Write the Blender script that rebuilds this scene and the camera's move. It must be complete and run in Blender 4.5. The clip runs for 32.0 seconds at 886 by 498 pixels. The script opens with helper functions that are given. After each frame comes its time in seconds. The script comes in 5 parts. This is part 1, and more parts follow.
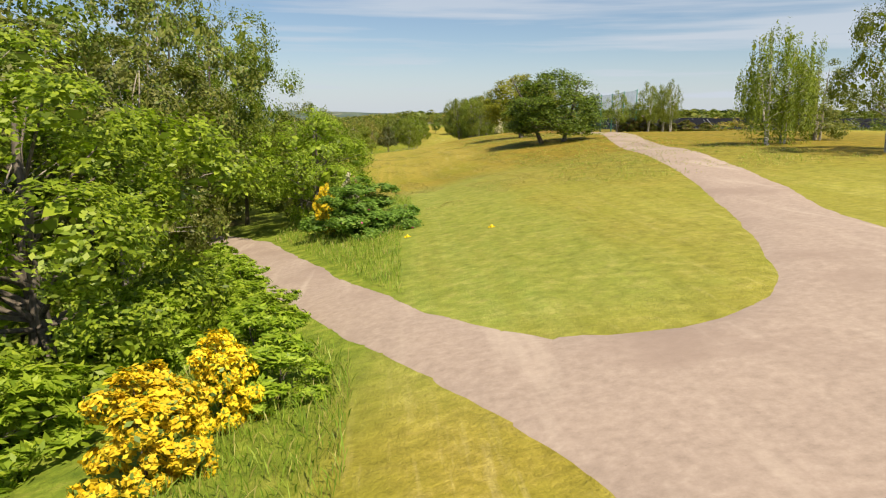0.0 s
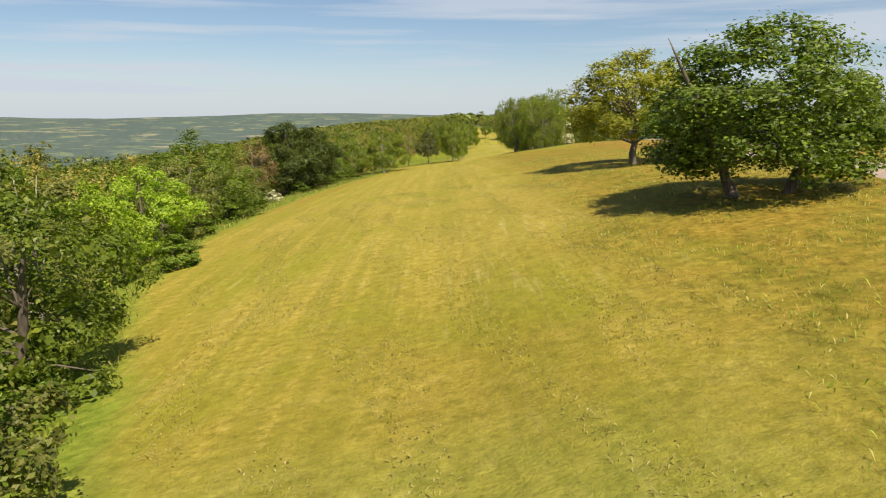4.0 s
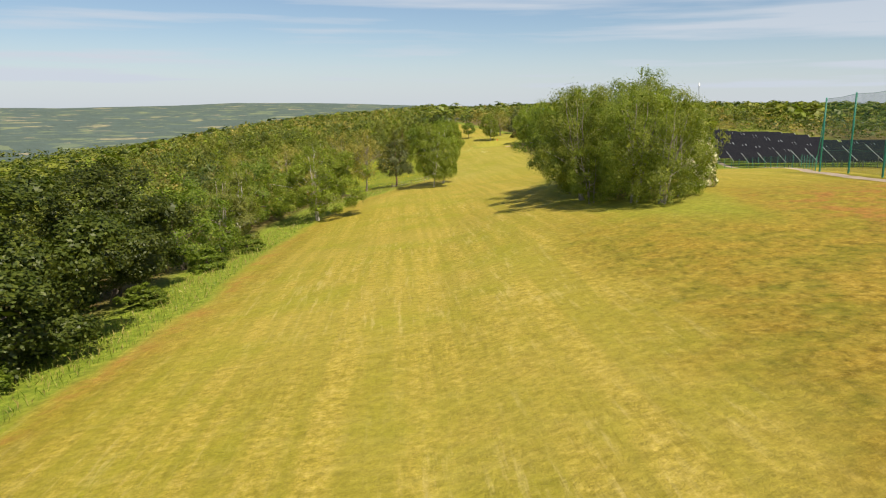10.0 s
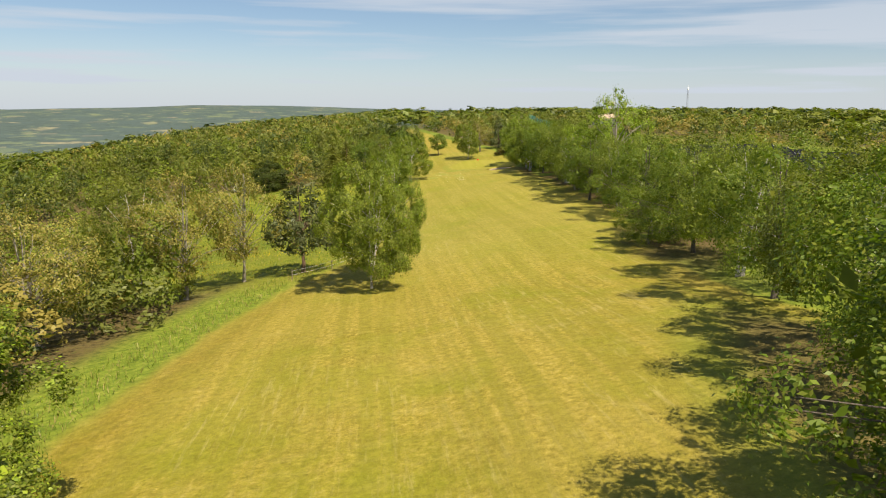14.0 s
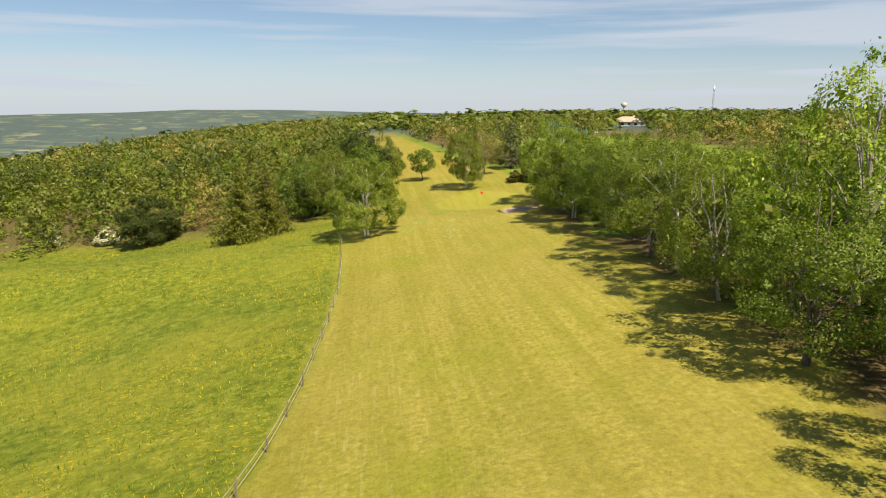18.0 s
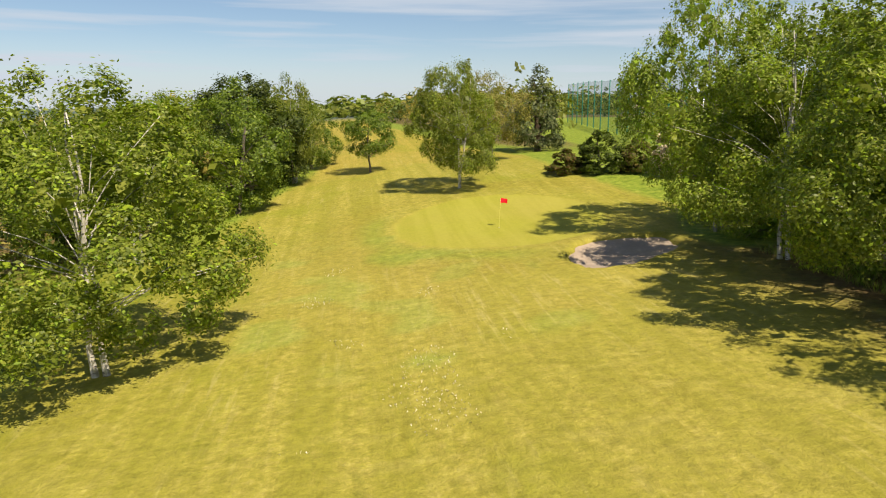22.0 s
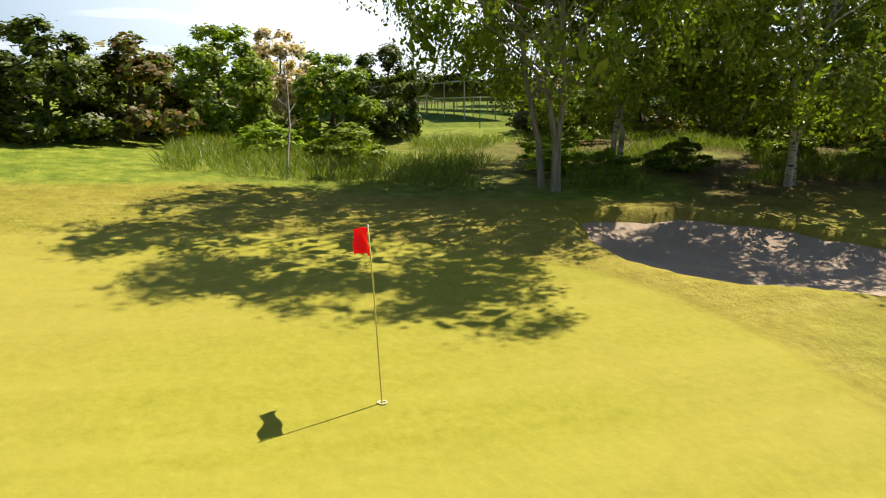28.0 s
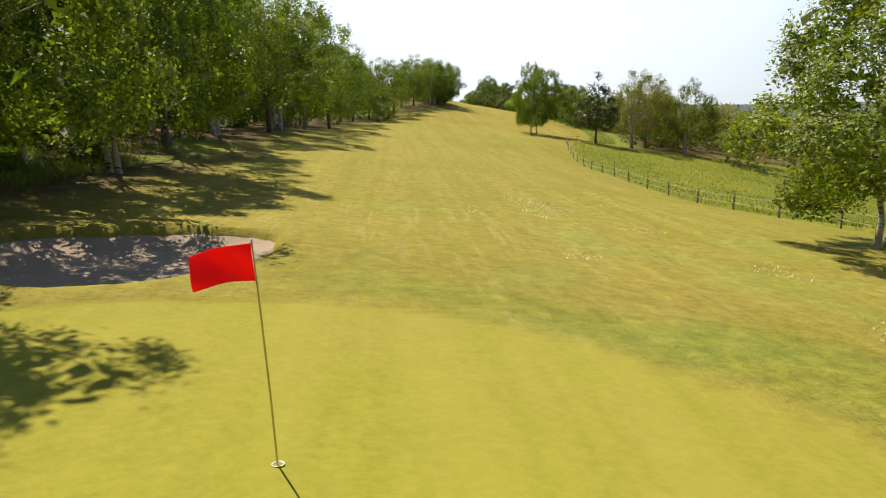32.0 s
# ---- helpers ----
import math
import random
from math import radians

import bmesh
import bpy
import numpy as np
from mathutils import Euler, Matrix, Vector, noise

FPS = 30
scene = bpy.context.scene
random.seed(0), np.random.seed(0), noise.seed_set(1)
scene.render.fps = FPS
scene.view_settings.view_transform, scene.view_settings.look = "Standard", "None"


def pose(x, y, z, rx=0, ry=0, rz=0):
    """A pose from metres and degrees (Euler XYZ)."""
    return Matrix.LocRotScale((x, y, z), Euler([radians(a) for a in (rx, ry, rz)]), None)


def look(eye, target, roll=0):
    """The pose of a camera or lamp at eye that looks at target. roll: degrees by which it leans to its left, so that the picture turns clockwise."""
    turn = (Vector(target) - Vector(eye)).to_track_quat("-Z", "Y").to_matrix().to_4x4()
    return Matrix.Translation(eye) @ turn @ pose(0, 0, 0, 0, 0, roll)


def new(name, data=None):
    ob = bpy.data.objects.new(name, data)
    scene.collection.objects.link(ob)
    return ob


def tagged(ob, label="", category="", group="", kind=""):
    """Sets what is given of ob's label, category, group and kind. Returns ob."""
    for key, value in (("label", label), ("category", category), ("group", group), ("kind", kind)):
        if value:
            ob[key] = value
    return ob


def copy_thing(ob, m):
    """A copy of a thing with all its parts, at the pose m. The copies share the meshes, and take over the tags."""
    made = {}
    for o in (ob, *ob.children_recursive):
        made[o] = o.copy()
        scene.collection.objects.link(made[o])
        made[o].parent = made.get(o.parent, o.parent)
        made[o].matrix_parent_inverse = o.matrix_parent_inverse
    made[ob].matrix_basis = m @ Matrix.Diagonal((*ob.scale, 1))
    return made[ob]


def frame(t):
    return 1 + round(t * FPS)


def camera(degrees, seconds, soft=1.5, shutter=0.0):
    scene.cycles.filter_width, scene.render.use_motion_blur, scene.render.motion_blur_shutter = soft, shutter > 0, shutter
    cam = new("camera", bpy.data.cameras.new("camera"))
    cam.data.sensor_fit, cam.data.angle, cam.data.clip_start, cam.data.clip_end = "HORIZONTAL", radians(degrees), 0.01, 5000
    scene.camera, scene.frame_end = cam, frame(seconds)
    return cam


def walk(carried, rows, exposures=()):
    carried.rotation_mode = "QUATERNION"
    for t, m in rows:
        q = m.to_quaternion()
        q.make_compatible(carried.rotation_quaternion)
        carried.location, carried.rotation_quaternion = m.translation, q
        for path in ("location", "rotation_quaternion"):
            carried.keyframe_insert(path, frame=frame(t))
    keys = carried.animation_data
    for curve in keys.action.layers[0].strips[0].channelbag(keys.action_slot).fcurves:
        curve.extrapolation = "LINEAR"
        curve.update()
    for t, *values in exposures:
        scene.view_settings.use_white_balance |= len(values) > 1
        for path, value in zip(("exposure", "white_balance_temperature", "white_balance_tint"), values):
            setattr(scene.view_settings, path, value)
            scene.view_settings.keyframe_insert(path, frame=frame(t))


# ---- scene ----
cam = camera(63.27, 32.0, 1.15)
PATH = [
    (0.0, (-4.270, -67.470, 9.775), (-2.729, -47.866, 6.126), 0.20),
    (0.5, (-3.587, -61.568, 10.210), (-2.089, -41.964, 6.548), 0.20),
    (1.0, (-2.966, -55.381, 10.490), (-1.582, -35.766, 6.839), 0.16),
    (1.5, (-2.426, -48.884, 10.595), (-1.131, -29.262, 6.946), 0.10),
    (2.0, (-1.902, -42.429, 10.602), (-0.724, -22.799, 6.959), 0.02),
    (2.5, (-1.347, -35.754, 10.534), (-0.346, -16.112, 6.900), -0.07),
    (3.0, (-0.907, -28.981, 10.466), (-0.202, -9.324, 6.843), -0.19),
    (3.5, (-0.566, -22.317, 10.427), (-0.221, -2.648, 6.822), -0.25),
    (5.5, (0.000, -0.000, 11.000), (0.000, 19.661, 7.334), -0.05),
    (6.0, (-0.107, 6.433, 11.211), (-0.154, 26.088, 7.508), -0.07),
    (6.5, (-0.346, 13.021, 11.309), (-0.418, 32.671, 7.583), -0.05),
    (7.0, (-0.750, 20.372, 11.498), (-0.812, 40.015, 7.736), -0.04),
    (7.5, (-0.856, 27.846, 11.629), (-0.903, 47.484, 7.839), -0.10),
    (8.0, (-1.153, 35.890, 11.828), (-1.071, 55.524, 8.020), -0.16),
    (8.5, (-1.373, 44.423, 12.013), (-1.078, 64.050, 8.182), -0.17),
    (9.0, (-1.600, 53.304, 12.221), (-1.097, 72.920, 8.352), -0.14),
    (9.5, (-1.708, 62.627, 12.409), (-0.976, 82.233, 8.525), -0.12),
    (10.0, (-1.447, 72.129, 12.563), (-0.421, 91.722, 8.686), -0.05),
    (10.5, (-1.263, 81.838, 12.784), (0.067, 101.416, 8.919), 0.02),
    (11.0, (-0.976, 92.248, 13.147), (0.562, 111.807, 9.263), 0.01),
    (11.5, (-0.356, 102.921, 13.519), (1.279, 122.470, 9.623), -0.01),
    (12.0, (0.179, 113.734, 13.793), (1.991, 133.258, 9.854), -0.01),
    (12.5, (0.795, 124.789, 13.913), (2.794, 144.300, 9.999), 0.09),
    (13.0, (2.154, 135.448, 13.742), (4.070, 154.968, 9.831), 0.25),
    (13.5, (3.642, 145.495, 13.559), (5.556, 165.033, 9.741), 0.36),
    (15.5, (9.252, 185.552, 14.162), (11.237, 205.095, 10.401), -0.03),
    (16.0, (10.858, 195.910, 14.335), (12.819, 215.456, 10.578), -0.06),
    (16.5, (12.323, 206.475, 14.437), (14.270, 226.021, 10.674), -0.04),
    (17.0, (13.803, 216.977, 14.371), (15.743, 236.521, 10.592), -0.03),
    (17.5, (15.128, 227.639, 14.159), (17.067, 247.188, 10.403), -0.03),
    (18.0, (16.331, 238.190, 13.636), (18.256, 257.750, 9.937), -0.03),
    (18.5, (17.593, 248.446, 12.507), (19.493, 268.011, 8.817), -0.13),
    (19.0, (18.781, 258.939, 11.010), (20.718, 278.494, 7.290), -0.21),
    (19.5, (19.910, 269.233, 9.711), (21.861, 288.787, 5.988), -0.21),
    (20.0, (20.816, 279.689, 8.730), (22.857, 299.224, 4.959), -0.10),
    (20.5, (22.058, 289.969, 7.910), (24.118, 309.494, 4.098), 0.01),
    (21.0, (23.331, 300.502, 7.205), (25.387, 320.026, 3.384), 0.09),
    (21.5, (24.701, 310.431, 6.343), (26.789, 329.954, 2.535), 0.08),
    (22.0, (25.642, 319.889, 5.449), (28.153, 339.372, 1.692), 0.02),
    (22.5, (26.254, 328.677, 4.722), (29.557, 348.061, 1.067), -0.07),
    (23.0, (26.860, 336.074, 3.858), (31.349, 355.234, 0.290), -0.17),
    (23.5, (27.231, 342.317, 3.055), (33.077, 361.111, -0.492), -0.21),
    (24.0, (27.323, 347.974, 2.422), (35.061, 366.072, -1.129), -0.26),
    (24.5, (26.838, 352.910, 1.909), (36.909, 369.822, -1.638), -0.35),
    (26.5, (27.109, 366.418, 1.112), (45.702, 372.518, -3.023), -0.38),
    (27.0, (27.412, 368.572, 0.915), (46.884, 370.690, -3.133), -0.37),
    (27.5, (27.808, 370.457, 0.803), (47.303, 368.473, -3.202), -0.47),
    (28.0, (28.250, 371.997, 0.743), (47.020, 366.372, -3.262), -0.46),
    (28.5, (28.806, 373.357, 0.652), (46.110, 364.175, -3.381), -0.43),
    (29.0, (29.566, 374.519, 0.642), (44.740, 362.118, -3.353), -0.44),
    (29.5, (30.361, 375.418, 0.603), (42.985, 360.415, -3.343), -0.41),
    (30.0, (31.261, 376.140, 0.548), (40.873, 359.035, -3.332), -0.43),
    (30.5, (32.256, 376.690, 0.524), (38.554, 358.104, -3.341), -0.44),
    (31.0, (33.308, 376.986, 0.457), (36.129, 357.560, -3.371), -0.39),
    (31.5, (34.307, 377.070, 0.385), (33.774, 357.439, -3.404), -0.40),
    (32.0, (35.136, 376.692, 0.432), (33.723, 357.102, -3.345), -0.48),
]
walk(cam, [(t, look(eye, target, roll)) for t, eye, target, roll in PATH], [(0, 0.42), (21, 0.44), (24, 0.55), (28, 0.6), (30, 0.58), (31, 0.42), (32, 0.22)])


# ---- world, sun ----
SUN_AZ, SUN_EL = radians(152), radians(54)
sun_way = Vector((math.sin(SUN_AZ) * math.cos(SUN_EL), math.cos(SUN_AZ) * math.cos(SUN_EL), math.sin(SUN_EL)))
world = bpy.data.worlds.new("sky")
scene.world = world
world.use_nodes = True
wt = world.node_tree
wt.nodes.clear()
w_out = wt.nodes.new("ShaderNodeOutputWorld")
w_bg = wt.nodes.new("ShaderNodeBackground")
w_sky = wt.nodes.new("ShaderNodeTexSky")
w_sky.sky_type = "NISHITA"
w_sky.sun_disc = False
w_sky.sun_elevation, w_sky.sun_rotation = SUN_EL, SUN_AZ
w_sky.altitude, w_sky.air_density, w_sky.dust_density, w_sky.ozone_density = 100, 0.85, 0.5, 1.6
w_bg.inputs["Strength"].default_value = 0.076
# thin streaks of high cloud, denser towards the horizon
w_co = wt.nodes.new("ShaderNodeTexCoord")
w_sep = wt.nodes.new("ShaderNodeSeparateXYZ")
w_map = wt.nodes.new("ShaderNodeMapping")
w_map.inputs["Scale"].default_value = (1.6, 1.6, 30)
w_map.inputs["Rotation"].default_value = (0.03, 0.05, 0)
w_map.inputs["Location"].default_value = (0, 0, 2.1)
w_noi = wt.nodes.new("ShaderNodeTexNoise")
w_noi.inputs["Scale"].default_value, w_noi.inputs["Detail"].default_value = 1.3, 6
w_ramp = wt.nodes.new("ShaderNodeValToRGB")
w_ramp.color_ramp.elements[0].position, w_ramp.color_ramp.elements[1].position = 0.47, 0.62
w_low = wt.nodes.new("ShaderNodeMapRange")
for i, v in ((1, 0.04), (2, 0.36), (3, 1.0), (4, 0.10)):
    w_low.inputs[i].default_value = v
w_mul = wt.nodes.new("ShaderNodeMath")
w_mul.operation = "MULTIPLY"
w_mix = wt.nodes.new("ShaderNodeMix")
w_mix.data_type = "RGBA"
wt.links.new(w_co.outputs["Generated"], w_sep.inputs[0])
wt.links.new(w_co.outputs["Generated"], w_map.inputs[0])
wt.links.new(w_map.outputs[0], w_noi.inputs["Vector"])
wt.links.new(w_noi.outputs[0], w_ramp.inputs[0])
wt.links.new(w_sep.outputs[2], w_low.inputs[0])
wt.links.new(w_ramp.outputs[0], w_mul.inputs[0])
wt.links.new(w_low.outputs[0], w_mul.inputs[1])
w_hor = wt.nodes.new("ShaderNodeMapRange")
w_hor.interpolation_type = "SMOOTHSTEP"
for i, v in ((1, -0.02), (2, 0.11), (3, 0.86), (4, 0.0)):
    w_hor.inputs[i].default_value = v
w_max = wt.nodes.new("ShaderNodeMath")
w_max.operation = "MAXIMUM"
wt.links.new(w_sep.outputs[2], w_hor.inputs[0])
wt.links.new(w_hor.outputs[0], w_max.inputs[0])
wt.links.new(w_mul.outputs[0], w_max.inputs[1])
w_sun = wt.nodes.new("ShaderNodeMapRange")
w_sun.interpolation_type = "SMOOTHSTEP"
for i, v in ((1, 0.0), (2, 0.52), (3, 0.0), (4, 0.94)):
    w_sun.inputs[i].default_value = v
w_all = wt.nodes.new("ShaderNodeMath")
w_all.operation = "MAXIMUM"
w_veil = wt.nodes.new("ShaderNodeMapRange")
w_veil.interpolation_type = "SMOOTHSTEP"
for i, v in ((1, 0.10), (2, 0.42), (3, 1.0), (4, 0.0)):
    w_veil.inputs[i].default_value = v
w_near = wt.nodes.new("ShaderNodeMath")
w_near.operation = "MULTIPLY"
wt.links.new(w_sep.outputs[2], w_veil.inputs[0])
wt.links.new(w_sun.outputs[0], w_near.inputs[0])
wt.links.new(w_veil.outputs[0], w_near.inputs[1])
wt.links.new(w_max.outputs[0], w_all.inputs[0])
wt.links.new(w_near.outputs[0], w_all.inputs[1])
wt.links.new(w_all.outputs[0], w_mix.inputs["Factor"])
wt.links.new(w_sky.outputs[0], w_mix.inputs["A"])
w_dot = wt.nodes.new("ShaderNodeVectorMath")
w_dot.operation = "DOT_PRODUCT"
w_dot.inputs[1].default_value = sun_way
w_glow = wt.nodes.new("ShaderNodeMapRange")
w_glow.interpolation_type = "SMOOTHSTEP"
for i, v in ((1, 0.0), (2, 0.55), (3, 1.0), (4, 2.0)):
    w_glow.inputs[i].default_value = v
w_tint = wt.nodes.new("ShaderNodeVectorMath")
w_tint.operation = "SCALE"
w_tint.inputs[0].default_value = (6.0, 6.55, 7.3)
wt.links.new(w_co.outputs["Generated"], w_dot.inputs[0])
wt.links.new(w_dot.outputs["Value"], w_glow.inputs[0])
wt.links.new(w_dot.outputs["Value"], w_sun.inputs[0])
wt.links.new(w_glow.outputs[0], w_tint.inputs["Scale"])
wt.links.new(w_tint.outputs[0], w_mix.inputs["B"])
wt.links.new(w_mix.outputs["Result"], w_bg.inputs["Color"])
wt.links.new(w_bg.outputs[0], w_out.inputs[0])
sun = new("sun", bpy.data.lights.new("sun", "SUN"))
sun.data.energy, sun.data.angle, sun.data.color = 5.5, radians(0.53), (1.0, 0.885, 0.68)
sun.matrix_world = look(sun_way * 200, (0, 0, 0))


# ---- materials ----
def nodes_of(name):
    m = bpy.data.materials.new(name)
    m.use_nodes = True
    t = m.node_tree
    return m, t, t.nodes["Principled BSDF"]


def noise_node(t, scale, detail=4, vec=None, stretch=None, rough=0.55):
    n = t.nodes.new("ShaderNodeTexNoise")
    n.inputs["Scale"].default_value, n.inputs["Detail"].default_value, n.inputs["Roughness"].default_value = scale, detail, rough
    if vec is None:
        g = t.nodes.new("ShaderNodeNewGeometry")
        vec = g.outputs["Position"]
    if stretch:
        mp = t.nodes.new("ShaderNodeMapping")
        mp.inputs["Scale"].default_value = stretch[:3]
        if len(stretch) > 3:
            mp.inputs["Rotation"].default_value = (0, 0, stretch[3])
        t.links.new(vec, mp.inputs[0])
        vec = mp.outputs[0]
    t.links.new(vec, n.inputs["Vector"])
    return n.outputs[0]


def ramp(t, fac, stops):
    r = t.nodes.new("ShaderNodeValToRGB")
    e = r.color_ramp.elements
    while len(e) < len(stops):
        e.new(0.5)
    for el, (p, c) in zip(e, stops):
        el.position, el.color = p, (*c, 1) if len(c) == 3 else c
    t.links.new(fac, r.inputs[0])
    return r.outputs[0]


def mix(t, fac, a, b, mode="MIX"):
    m = t.nodes.new("ShaderNodeMix")
    m.data_type, m.blend_type = "RGBA", mode
    for key, v in (("Factor", fac), ("A", a), ("B", b)):
        s = m.inputs[key]
        if isinstance(v, bpy.types.NodeSocket):
            t.links.new(v, s)
        elif key == "Factor":
            s.default_value = v
        else:
            s.default_value = (*v, 1)
    return m.outputs["Result"]


def calc(t, op, a, b=0.5):
    m = t.nodes.new("ShaderNodeMath")
    m.operation = op
    m.use_clamp = True
    for i, v in enumerate((a, b)):
        if isinstance(v, bpy.types.NodeSocket):
            t.links.new(v, m.inputs[i])
        else:
            m.inputs[i].default_value = v
    return m.outputs[0]


def bump(t, bsdf, height, strength=0.3, dist=0.05):
    b = t.nodes.new("ShaderNodeBump")
    b.inputs["Strength"].default_value, b.inputs["Distance"].default_value = strength, dist
    t.links.new(height, b.inputs["Height"])
    t.links.new(b.outputs[0], bsdf.inputs["Normal"])


def plain(name, c, rough=0.7, metal=0.0, grain=6.0, vary=0.18, relief=0.15):
    """A surface of one colour with grain and stains at two scales."""
    m, t, b = nodes_of(name)
    n = noise_node(t, grain, 5)
    n2 = noise_node(t, grain * 0.12, 3)
    k = mix(t, n, tuple(v * (1 - vary) for v in c), tuple(min(1, v * (1 + vary)) for v in c))
    k = mix(t, ramp(t, n2, [(0.42, (0, 0, 0)), (0.75, (0.55, 0.55, 0.55))]), k, tuple(v * (1 - 1.6 * vary) for v in c))
    t.links.new(k, b.inputs["Base Color"])
    b.inputs["Roughness"].default_value, b.inputs["Metallic"].default_value = rough, metal
    if relief:
        bump(t, b, n, relief, 0.02)
    return m


def leaf_material(name, dark, mid, light, through_part=0.32, rough=0.5):
    """Leaves: colour varies leaf by leaf and over the crown; some light comes through."""
    m, t, b = nodes_of(name)
    g = t.nodes.new("ShaderNodeNewGeometry")
    oi = t.nodes.new("ShaderNodeObjectInfo")
    k = ramp(t, g.outputs["Random Per Island"], [(0.0, dark), (0.55, mid), (1.0, light)])
    big = noise_node(t, 0.8, 3)
    k = mix(t, ramp(t, big, [(0.35, (0, 0, 0)), (0.7, (0.6, 0.6, 0.6))]), k, mid)
    hsv = t.nodes.new("ShaderNodeHueSaturation")
    mr = t.nodes.new("ShaderNodeMapRange")
    mr.inputs[3].default_value, mr.inputs[4].default_value = 0.82, 1.16
    t.links.new(oi.outputs["Random"], mr.inputs[0])
    t.links.new(mr.outputs[0], hsv.inputs["Value"])
    mh = t.nodes.new("ShaderNodeMapRange")
    mh.inputs[3].default_value, mh.inputs[4].default_value = 0.492, 0.506
    t.links.new(oi.outputs["Random"], mh.inputs[0])
    t.links.new(mh.outputs[0], hsv.inputs["Hue"])
    t.links.new(k, hsv.inputs["Color"])
    t.links.new(hsv.outputs[0], b.inputs["Base Color"])
    b.inputs["Roughness"].default_value = rough
    b.inputs["Specular IOR Level"].default_value = 0.35
    tr = t.nodes.new("ShaderNodeBsdfTranslucent")
    gain = mix(t, 1.0, hsv.outputs[0], (1.12, 1.32, 0.48), "MULTIPLY")
    t.links.new(gain, tr.inputs["Color"])
    ms = t.nodes.new("ShaderNodeMixShader")
    ms.inputs[0].default_value = 0.9 * through_part
    out = t.nodes["Material Output"]
    t.links.new(b.outputs[0], ms.inputs[1])
    t.links.new(tr.outputs[0], ms.inputs[2])
    t.links.new(ms.outputs[0], out.inputs[0])
    return m


LEAF = {
    "oak": leaf_material("oak_leaf", (0.071, 0.118, 0.012), (0.137, 0.198, 0.018), (0.253, 0.311, 0.032), 0.39),
    "golden": leaf_material("young_oak_leaf", (0.176, 0.196, 0.018), (0.302, 0.314, 0.025), (0.413, 0.414, 0.037)),
    "dark": leaf_material("dark_leaf", (0.034, 0.053, 0.007), (0.064, 0.088, 0.011), (0.118, 0.139, 0.019), 0.32),
    "birch": leaf_material("birch_leaf", (0.094, 0.127, 0.016), (0.187, 0.222, 0.027), (0.334, 0.348, 0.054), 0.50),
    "lime": leaf_material("lime_green_leaf", (0.138, 0.217, 0.016), (0.274, 0.365, 0.025), (0.424, 0.504, 0.044), 0.42),
    "grey": leaf_material("grey_green_leaf", (0.086, 0.106, 0.022), (0.164, 0.178, 0.035), (0.278, 0.275, 0.063), 0.36),
    "poplar": leaf_material("brownish_young_leaf", (0.219, 0.182, 0.041), (0.34, 0.289, 0.063), (0.43, 0.389, 0.1), 0.40),
    "red": leaf_material("copper_leaf", (0.121, 0.066, 0.032), (0.191, 0.098, 0.047), (0.266, 0.154, 0.068), 0.31),
    "needle": leaf_material("needles", (0.044, 0.064, 0.018), (0.085, 0.098, 0.028), (0.139, 0.137, 0.042), 0.18),
    "spruce": leaf_material("spruce_needles", (0.122, 0.146, 0.02), (0.207, 0.221, 0.03), (0.312, 0.301, 0.05), 0.26),
    "cream": leaf_material("cream_blossom", (0.50, 0.44, 0.30), (0.72, 0.66, 0.50), (0.85, 0.80, 0.66), 0.25, 0.7),
    "pink": leaf_material("pale_pink_shoots", (0.546, 0.356, 0.224), (0.819, 0.67, 0.493), (0.9, 0.832, 0.65), 0.3),
    "yellow": leaf_material("yellow_blossom", (0.62, 0.40, 0.01), (0.85, 0.62, 0.012), (0.90, 0.74, 0.05), 0.2, 0.7),
    "brown": leaf_material("reddish_evergreen_leaf", (0.094, 0.08, 0.022), (0.154, 0.116, 0.029), (0.271, 0.146, 0.052), 0.31),
    "rose": leaf_material("rose_leaf", (0.072, 0.142, 0.022), (0.156, 0.259, 0.035), (0.307, 0.408, 0.073), 0.39),
    "magenta": leaf_material("magenta_petal", (0.55, 0.03, 0.22), (0.72, 0.05, 0.32), (0.85, 0.14, 0.45), 0.3),
    "grass": leaf_material("long_grass_blade", (0.10, 0.170, 0.015), (0.20, 0.285, 0.025), (0.36, 0.40, 0.07), 0.35),
    "straw": leaf_material("seeding_grass_blade", (0.26, 0.24, 0.07), (0.38, 0.33, 0.10), (0.46, 0.38, 0.14), 0.3),
}

WOOD_LEAF = {k: leaf_material(k + "_wood_leaf", tuple(0.70 * v for v in c), tuple(0.92 * v for v in c), tuple(1.18 * v for v in c), 0.32) for k, c in
             (("oak", (0.150, 0.188, 0.019)), ("birch", (0.185, 0.200, 0.026)), ("dark", (0.070, 0.098, 0.015)), ("grey", (0.160, 0.172, 0.036)), ("poplar", (0.310, 0.245, 0.055)), ("lime", (0.225, 0.280, 0.023)))}


def bark_material(name, a, b_, grain=(9, 9, 1.6), bars=None):
    m, t, b = nodes_of(name)
    n = noise_node(t, 1.0, 6, stretch=grain)
    k = ramp(t, n, [(0.3, a), (0.7, b_)])
    if bars:
        n2 = noise_node(t, 1.0, 4, stretch=(2.5, 2.5, 11))
        k = mix(t, ramp(t, n2, [(0.56, (0, 0, 0)), (0.62, (1, 1, 1))]), k, bars)
    t.links.new(k, b.inputs["Base Color"])
    b.inputs["Roughness"].default_value = 0.85
    bump(t, b, n, 0.6, 0.04)
    return m


